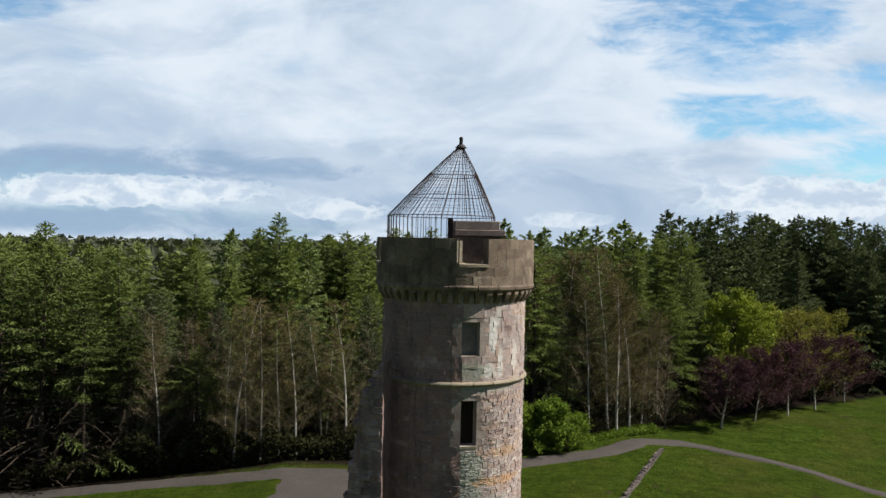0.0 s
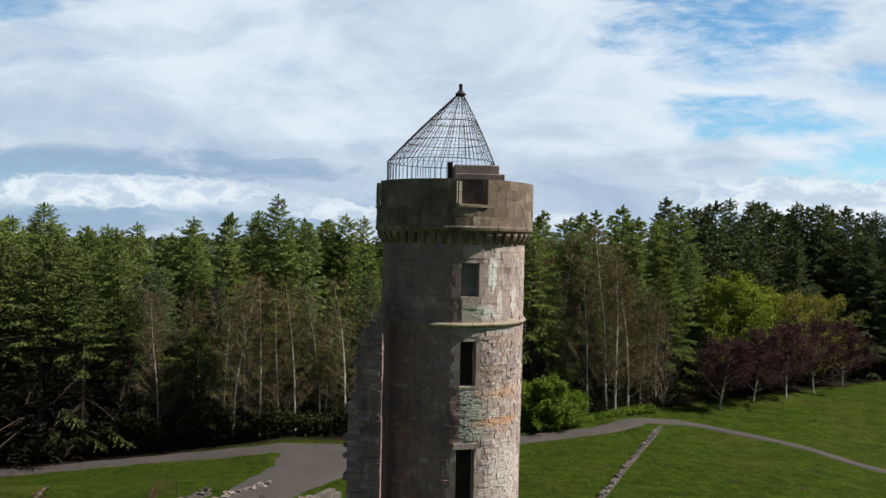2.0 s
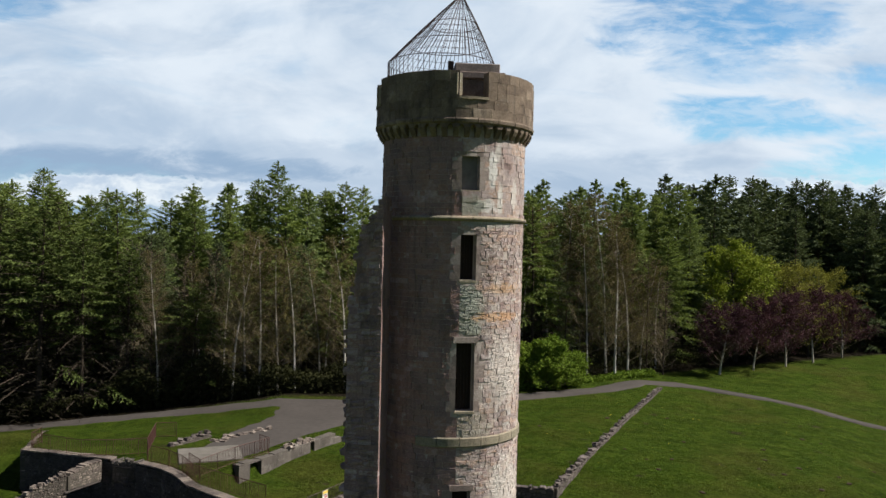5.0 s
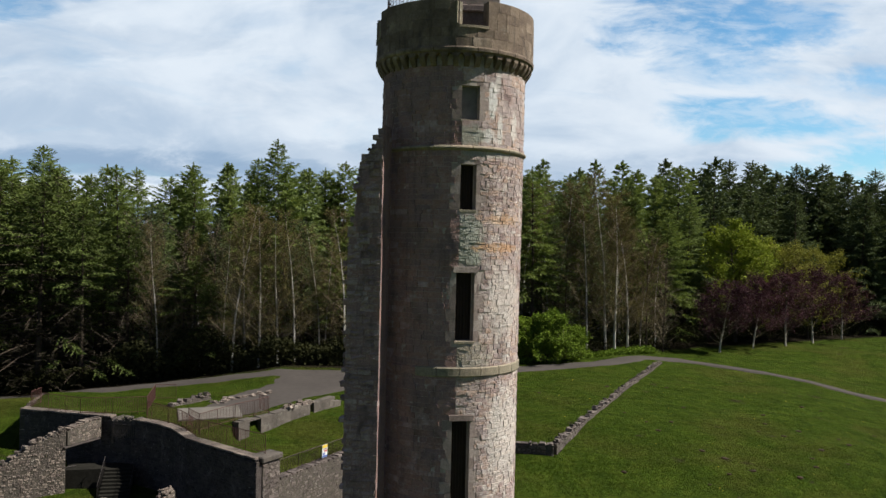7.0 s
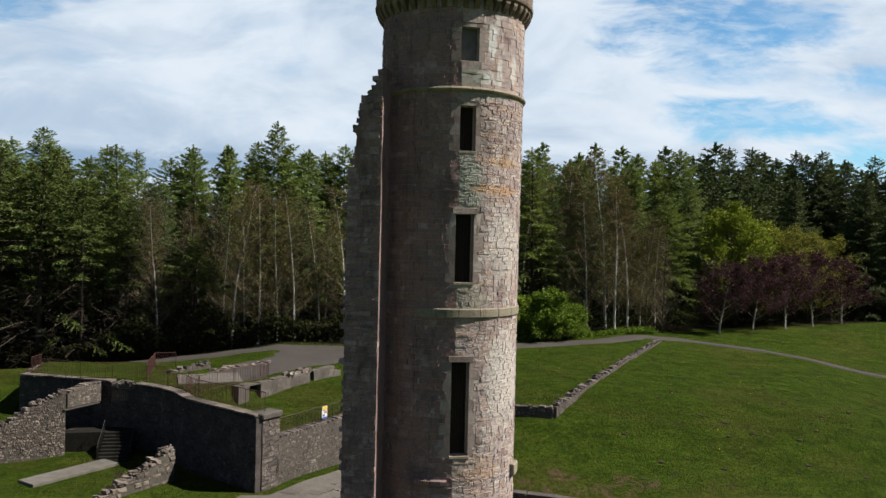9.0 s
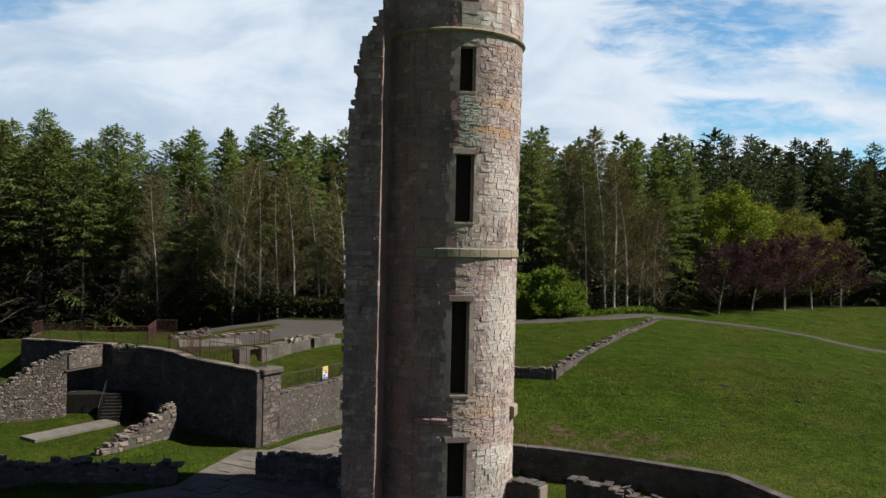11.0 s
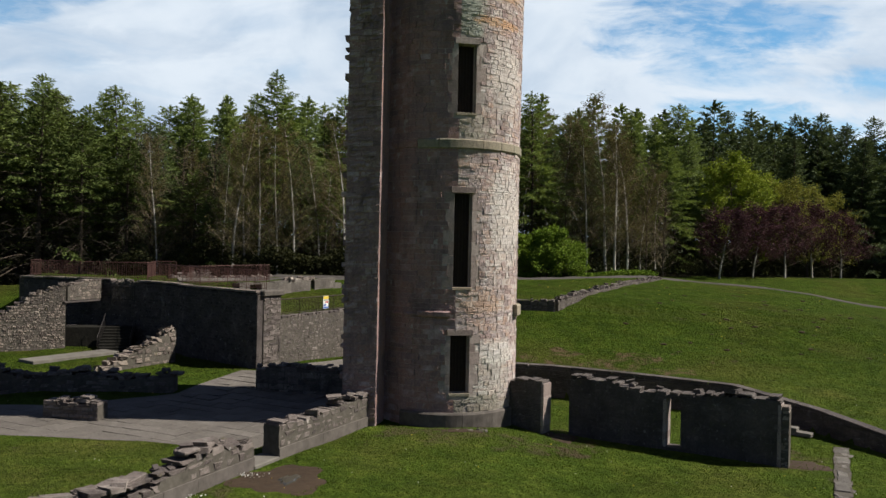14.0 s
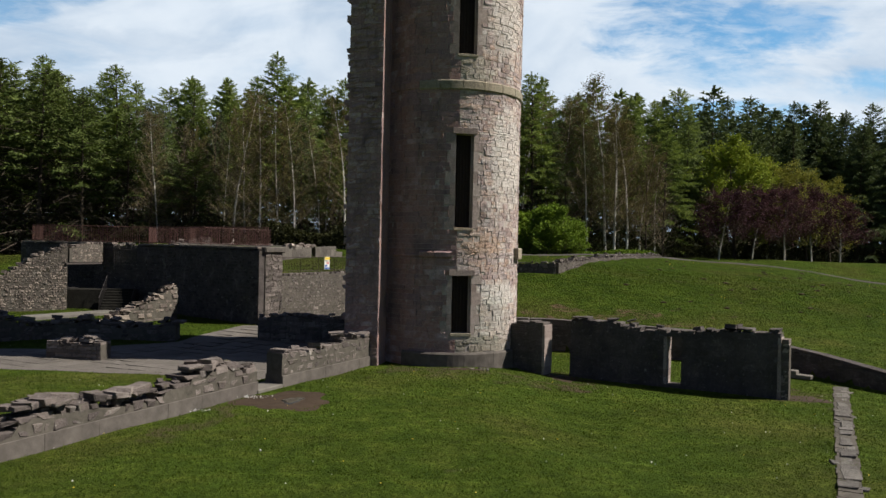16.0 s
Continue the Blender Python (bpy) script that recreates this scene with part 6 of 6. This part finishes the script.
def broadleaf(seed, name, label, bark, leaf, height, trunk, spread, limbs, twigs, per, size, lift=0.9, stems=1, twig_mat="twig", leaf_shape=1.3, sway=0.09):
    r = np.random.default_rng(seed)
    q = random.Random(seed)
    ob = thing(name, label, "tree")
    tv, tf, bv, bf, cs, ss = [], [], [], [], [], []
    for s in range(stems):
        a0 = q.uniform(0, 2 * PI)
        d0 = Vector((math.cos(a0) * 0.22 * (stems > 1), math.sin(a0) * 0.22 * (stems > 1), 1))
        pts = [Vector((0, 0, -0.4))]
        d = d0.normalized()
        for k in range(9):
            d = (d + Vector((q.uniform(-sway, sway), q.uniform(-sway, sway), 0.03))).normalized()
            pts.append(pts[-1] + d * (height * 0.94 / 9))
        tube(tv, tf, pts, [trunk * (1 - 0.105 * k) for k in range(10)], 6)
        for i in range(limbs):
            u = lift * 0.32 + (0.97 - lift * 0.32) * (i + 0.5) / limbs
            k = min(8, int(u * 9))
            o = pts[k].lerp(pts[k + 1], u * 9 - k)
            a = i * 2.399 + q.uniform(-0.5, 0.5)
            ln = spread * (1.05 - u * 0.75) * q.uniform(0.65, 1.2) if u > lift * 0.45 else spread * q.uniform(0.6, 0.9)
            w = Vector((math.cos(a), math.sin(a), q.uniform(0.35, 0.95)))
            lp, _ = grow(bv, bf, q, o, w, ln, trunk * 0.28 * (1.1 - u * 0.6), 1, cs)
            for j in range(twigs):
                t = q.uniform(0.25, 1.0) * 4.99
                e = lp[int(t)].lerp(lp[int(t) + 1], t % 1)
                w2 = (lp[-1] - lp[0]).normalized() + Vector((q.uniform(-0.9, 0.9), q.uniform(-0.9, 0.9), q.uniform(-0.3, 0.8)))
                l2 = ln * q.uniform(0.22, 0.48)
                tp, _ = grow(bv, bf, q, e, w2, l2, 0.018, 2, cs, 3)
                for g in range(per):
                    b = tp[q.randrange(1, 3)]
                    cs.append((b.x + q.gauss(0, 0.24), b.y + q.gauss(0, 0.24), b.z + q.gauss(0, 0.22)))
                    ss.append(size * q.uniform(0.55, 1.4))
    raw("trunk", tv, tf, M[bark], ob)
    raw("branch_crown", bv, bf, M[twig_mat], ob)
    if cs:
        vv, ff = clumps(cs, ss, r, 0.1, leaf_shape)
        raw("crown", vv, ff, M[leaf], ob)
    return ob


def plant(kind, places, base_height):
    """places: (x, y, height). The first tree of a kind is moved, the others are copies."""
    for i, (x, y, h) in enumerate(places):
        src = kind[i % len(kind)]
        h += max(0.0, 4.4 - land_at(x, y)) if base_height > 15 else 0.0
        k = h / base_height
        m = pose(x, y, land_at(x, y) - 0.1, 0, 0, rng.uniform(0, 360)) @ Matrix.Diagonal((k * rng.uniform(0.9, 1.12), k * rng.uniform(0.9, 1.12), k, 1))
        if src.get("planted"):
            ob = copy_thing(src, m)
            ob.matrix_basis = m
        else:
            pending.append((src, m))
            src["planted"] = 1
    for src, m in pending:
        src.matrix_basis = m
    pending.clear()


pending = []
LARCH = [conifer(100 + k, "tall larch in fresh green needles", "larch", 26.0, 7.0 + 0.8 * (k % 3), 0.04, 165, 0.125, 0.54, 0.165, 0.20, 500) for k in range(6)]
LARCH_IN = [conifer(130 + k, "larch deep in the wood", "larch", 26.0, 7.2, 0.22, 78, 0.25, 0.85, 0.34, 0.28, 160) for k in range(3)]
SPRUCE = [conifer(200 + k, "tall dark green spruce at the wood's edge", "spruce", 26.0, 6.2 + 0.5 * k, 0.04, 170, 0.125, 0.50, 0.175, 0.16, 500, 0.18) for k in range(3)]
SPRUCE_IN = [conifer(230 + k, "dark spruce deep in the wood", "spruce", 26.0, 6.8, 0.22, 78, 0.25, 0.80, 0.34, 0.26, 160, 0.18) for k in range(3)]
DARK = [conifer(280 + k, "tall blackish green spruce", "dark_spruce", 26.0, 6.6 + 0.5 * k, 0.04, 165, 0.125, 0.50, 0.175, 0.14, 500, 0.18) for k in range(3)]
DARK_IN = [conifer(290 + k, "blackish spruce deep in the wood", "dark_spruce", 26.0, 6.8, 0.22, 78, 0.25, 0.80, 0.34, 0.24, 160, 0.18) for k in range(2)]
OVERHANG = [conifer(260 + k, "broad larch with feathery boughs hanging over the path", "boughs", 18.0, 7.4, 0.06, 130, 0.115, 0.46, 0.15, 0.42, 900, 0.42, 0.16) for k in range(3)]
BARE = [broadleaf(340 + k, "bare_larch", "bare brown larch with dead twigs and greyish trunk", "bark", "dead", 20.0, 0.16, 4.4, 54, 10, 3, 0.06, 0.2, leaf_shape=5.0, sway=0.02) for k in range(2)]
BIRCH = [broadleaf(300 + k, "birch", "slender nearly bare birch with pale trunk", "bark_birch", "bud", 20.0, 0.155, 4.6, 44, 14, 7, 0.06, 0.35, leaf_shape=4.5, sway=0.06) for k in range(4)]
PURPLE = [broadleaf(400 + k, "purple_tree", "small purple-leaved tree with pale straight trunk", "bark_pale", "purple", 11.0, 0.15, 6.4, 34, 14, 22, 0.15, 0.5) for k in range(3)]
FRESH = [broadleaf(500 + k, "broadleaf_tree", "broad tree in bright yellow-green young leaf", "bark", "fresh", 16.0, 0.28, 7.4, 34, 14, 26, 0.23, 0.4) for k in range(2)]
SHRUB = [broadleaf(600 + k, "shrub", "rounded bright green shrub beside the path", "bark", "shrub", 7.0, 0.14, 4.0, 30, 12, 30, 0.20, 0.0, 3) for k in range(2)]

YOUNG = [broadleaf(520 + k, "broadleaf_tree", "broad tree in thin olive young leaf", "bark", "young", 14.0, 0.24, 7.0, 34, 13, 20, 0.17, 0.4) for k in range(2)]
plant(LARCH, [(-58.2, 104, 24.4), (-56.1, 108, 26.4), (-51.2, 104, 23.4), (-49.8, 110, 22.8), (-43.7, 112, 24.0), (-38.4, 108, 22.6), (-36.7, 112, 24.9), (-28.3, 118, 26.3), (-23.3, 111, 28.4),
              (-20.5, 116, 24.7), (-17.7, 118, 25.0), (-14.9, 116, 25.9), (-12.4, 120, 25.8), (-7.4, 125, 26.9), (-1.9, 125, 27.0), (14.4, 130, 25.6), (31.6, 126, 26.6), (38.8, 126, 27.7), (36.5, 130, 26.3)], 26.0)
plant(SPRUCE, [(20.1, 118, 24.5), (18.5, 122, 23.7), (9.4, 128, 26.0)], 26.0)
plant(DARK, [(51.6, 150, 29.0), (58.1, 154, 32.0), (60.1, 150, 31.4), (67.7, 155, 30.0), (72.2, 155, 31.6), (75.2, 150, 31.2), (80.0, 150, 29.2), (82.9, 145, 29.8),
               (87.0, 145, 30.0), (91.2, 145, 31.2), (76.5, 139, 25.0), (83.0, 140, 26.0), (90.0, 139, 26.5)], 26.0)
plant(BARE, [(-33.6, 89.6, 17.5), (-36.5, 91.5, 18.5), (-30.2, 91.0, 17.0), (-27.0, 92.5, 17.5), (-8.2, 92.0, 17.0), (17.0, 103.0, 19.0), (28.5, 104.5, 18.0), (30.5, 103.5, 14.0)], 20.0)
plant(BIRCH, [(-32.3, 88.6, 17.0), (-23.2, 86.5, 19.6), (-22.4, 89, 18.4), (-20.2, 86.5, 19.4), (-18.4, 88, 17.4), (-16.2, 87, 18.8), (-10.8, 88.5, 19.2), (-25.5, 91, 17.0), (-28.8, 93, 16.0), (-14.0, 91, 17.0), (15.3, 108, 25.0), (19.7, 101, 22.0), (22.6, 102.5, 26.0),
              (23.2, 100, 22.0), (25.2, 101.5, 20.0), (-13.5, 92, 15.1), (-29.7, 92, 14.8), (28.0, 106, 17.0), (31.0, 109, 16.0), (-5.5, 93, 16.0), (12.0, 112, 24.0), (17.5, 114, 25.5), (26.5, 112, 24.5), (21.5, 116, 26.0)], 20.0)
plant(PURPLE, [(39.1, 106, 10.0), (45.4, 110, 10.6), (51.9, 114, 11.5), (58.9, 120, 12.2), (67.1, 127, 11.0)], 11.0)
plant(FRESH, [(45.5, 117, 18.5), (50.0, 121, 17.0)], 16.0)
plant(YOUNG, [(55.0, 120.5, 15.4), (61.5, 127, 15.6), (68.5, 133, 14.4)], 14.0)
plant(SHRUB, [(13.0, 91.4, 5.9), (16.0, 93.0, 4.4), (10.4, 92.5, 5.2)], 7.0)
plant(OVERHANG, [(-62.0, 87.0, 20.0), (-55.0, 87.2, 19.0), (-50.0, 86.6, 21.0), (-45.5, 87.4, 20.0), (-40.5, 87.2, 17.5), (-58.0, 95.0, 21.5), (-47.5, 97.0, 22.0), (-36.5, 90.0, 15.5), (-28.6, 90.0, 12.0), (-26.5, 88.5, 9.0), (-12.5, 90.5, 10.0)], 18.0)
plant(LARCH, [(-57.5, 99.0, 24.0), (-64.0, 97.0, 24.5), (-52.0, 101, 24.0), (-40.5, 97, 23.0), (-45.5, 103, 23.5), (-66.0, 96, 24.0), (-27.0, 99, 21.5), (-32.5, 101, 22.0), (33.5, 113, 19.0), (29.5, 117, 22.0)], 26.0)
plant(DARK, [(-35.0, 93.5, 18.0), (-27.5, 96, 17.0), (-17.0, 95, 16.5), (-9.0, 96, 18.0), (-2.0, 97, 17.0), (5.0, 99, 18.0), (16.0, 108, 18.5), (22.0, 110, 19.0)], 26.0)
# the depth of the wood: rows further in
EDGE = [(-90, 87), (-60, 87), (-37, 87), (-26, 86.5), (-18, 86), (-8, 87), (5, 90.5), (12, 93), (20, 98), (27, 102), (34, 106), (45, 116), (60, 126), (80, 138), (110, 150)]


def edge_at(x):
    return at_profile(EDGE, x)


fill_r = random.Random(77)
inner = {"l": [], "s": [], "d": []}
for k in range(6):
    x = -90.0
    while x < 112:
        x += fill_r.uniform(6.8, 9.4) * (1.0 if k < 3 else 1.4)
        yy = edge_at(x) + 12 + k * 8.5 + fill_r.uniform(-3, 3)
        if abs(x) > 0.64 * yy + 10:
            continue
        h = (fill_r.uniform(18.5, 23.0) if x < 8 else fill_r.uniform(21.5, 26) if x < 42 else fill_r.uniform(26.5, 30.5)) + (2.0 if -36 < x < 42 else 0) + (1.5 if k > 1 else -3.0 if k == 0 else 0) - (4.0 if -52 < x < -37 and k > 2 else 0)
        if k > 3 and -60 < x < -36:
            continue
        dark = fill_r.random() < (0.4 if x < 0 else 0.6 if x < 42 else 0.95)
        inner["d" if x > 42 else "s" if dark else "l"].append((x, yy, h))
for kind_, fine_, coarse_ in (("l", LARCH, LARCH_IN), ("s", SPRUCE, SPRUCE_IN), ("d", DARK, DARK_IN)):
    plant(fine_, [p for p in inner[kind_] if p[1] < edge_at(p[0]) + 10.5], 26.0)
    plant(coarse_, [p for p in inner[kind_] if p[1] >= edge_at(p[0]) + 10.5], 26.0)


def thicket(name, label, count, deep, high, size, leaf, seed, lo=-90.0, hi=110.0, back=0.0):
    """Undergrowth along the wood's edge, thinning upward."""
    q, r = random.Random(seed), np.random.default_rng(seed)
    cs, ss = [], []
    while len(cs) < count:
        x = q.uniform(lo, hi)
        y = edge_at(x) + back + deep * q.random() ** 1.3
        crest = high * (0.35 + 0.65 * abs(math.sin(x * 0.37 + 2 * math.sin(y * 0.21)) * math.cos(x * 0.11)))
        z = crest * q.random() ** 0.8
        cs.append((x + q.gauss(0, 0.2), y, land_at(x, y) + z)), ss.append(size * q.uniform(0.5, 1.4))
    v, f = clumps(cs, ss, r, 0.0, 1.3)
    return tagged(raw(name, v, f, M[leaf]), label, "undergrowth", kind="stuff")


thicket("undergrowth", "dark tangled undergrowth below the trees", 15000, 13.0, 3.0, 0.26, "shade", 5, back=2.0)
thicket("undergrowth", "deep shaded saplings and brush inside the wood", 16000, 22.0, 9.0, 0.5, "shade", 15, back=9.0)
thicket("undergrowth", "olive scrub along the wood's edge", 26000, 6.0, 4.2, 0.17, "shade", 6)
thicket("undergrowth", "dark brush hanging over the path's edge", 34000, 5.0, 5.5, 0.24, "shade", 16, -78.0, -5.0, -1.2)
thicket("undergrowth", "bright green herbs beside the path", 5200, 3.0, 0.8, 0.20, "shrub", 7, 7.0, 29.0, -2.2)


def far_woods():
    q, r = random.Random(9), np.random.default_rng(9)
    cs, ss = [], []
    for k in range(9000):
        y = 330 * (10 ** (q.random() * 0.85))
        x = y * q.uniform(-0.75, 0.75)
        belt = math.sin(x * 0.006 + y * 0.011) + math.sin(y * 0.004 + 1.0)
        if belt < -0.1 and y < 1500:
            continue
        cs.append((x, y, land_at(x, y) + q.uniform(0, 15) + (q.random() < 0.15) * 5 + y * 0.004)), ss.append(q.uniform(5, 10) * (1 + y / 1500))
    v, f = clumps(cs, ss, r, 0.0, 1.2)
    return tagged(raw("far_woods", v, f, M["far"]), "distant mixed woods on the plain", "woods", kind="stuff")


far_woods()


# ---- turf ----
def turf():
    """Short blades that break the surface of the nearer lawns; single triangles."""
    r = np.random.default_rng(3)
    n = 90000
    d = 13 + 48 * r.random(n) ** 1.5
    x = d * r.uniform(-0.62, 0.62, n)
    z = land(x, d)
    keep = ~inside(x, d, COURT) & ~((x > -31) & (x < -9) & (d > 50)) & (np.hypot(x + 5.1, d - 26.4) > 1.5) & (np.hypot(x - TX, d - TY) > 3.6)
    dz = np.abs(land(x + 0.4, d) - land(x - 0.4, d)) + np.abs(land(x, d + 0.4) - land(x, d - 0.4))
    keep &= dz < 0.5
    x, d, z = x[keep], d[keep], z[keep]
    n = len(x)
    a = r.uniform(0, 2 * np.pi, n)
    w = r.uniform(0.008, 0.020, n) * (0.7 + d / 45)
    h = r.uniform(0.025, 0.07, n) * (0.7 + d / 60)
    lx, ly = r.normal(0, 0.05, n), r.normal(0, 0.05, n)
    p0 = np.stack([x - np.cos(a) * w, d - np.sin(a) * w, z - 0.01], 1)
    p1 = np.stack([x + np.cos(a) * w, d + np.sin(a) * w, z - 0.01], 1)
    p2 = np.stack([x + lx, d + ly, z + h], 1)
    v = np.stack([p0, p1, p2], 1).reshape(-1, 3)
    f = np.arange(3 * n).reshape(-1, 3)
    return tagged(raw("grass_blades", v.tolist(), f.tolist(), M["blade"]), "short mown grass blades on the lawns", "grass", kind="stuff")


turf()


def flowers(name, label, n, colour, seed):
    r = np.random.default_rng(seed)
    d = 15 + 26 * r.random(n)
    x = d * r.uniform(-0.6, 0.6, n)
    keep = ~inside(x, d, COURT) & (np.hypot(x - TX, d - TY) > 4)
    x, d = x[keep], d[keep]
    cs = np.stack([x, d, land(x, d) + 0.07], 1)
    v, f = clumps(cs.tolist(), (r.uniform(0.03, 0.055, len(x))).tolist(), r, 0.0, 1.0)
    return tagged(raw(name, v, f, M[colour]), label, "flowers", kind="stuff")


flowers("daisies", "tiny white daisies scattered in the lawn", 120, "white", 4)
flowers("dandelions", "tiny yellow dandelions scattered in the lawn", 60, "yellow", 5)


def daisy_clump(centre, n, seed):
    """Daisies crowded at the foot of a wall."""
    r = np.random.default_rng(seed)
    x, y = centre[0] + r.normal(0, 0.35, n), centre[1] + r.normal(0, 0.16, n)
    cs = np.stack([x, y, land(x, y) + 0.07], 1)
    v, f = clumps(cs.tolist(), r.uniform(0.03, 0.055, n).tolist(), r, 0.0, 1.0)
    return tagged(raw("daisies", v, f, M["white"]), "white daisies crowded at the wall's foot", "flowers", kind="stuff")


daisy_clump((-6.35, 26.7), 60, 41)
daisy_clump((-7.6, 24.4), 26, 42)


def slope_dandelions():
    """Dandelions scattered over the rising lawn."""
    r = np.random.default_rng(43)
    n = 130
    x, y = r.uniform(10, 44, n), r.uniform(47, 84, n)
    cs = np.stack([x, y, land(x, y) + 0.08], 1)
    v, f = clumps(cs.tolist(), r.uniform(0.04, 0.07, n).tolist(), r, 0.0, 1.0)
    return tagged(raw("dandelions", v, f, M["yellow"]), "yellow dandelions scattered on the rising lawn", "flowers", kind="stuff")


slope_dandelions()
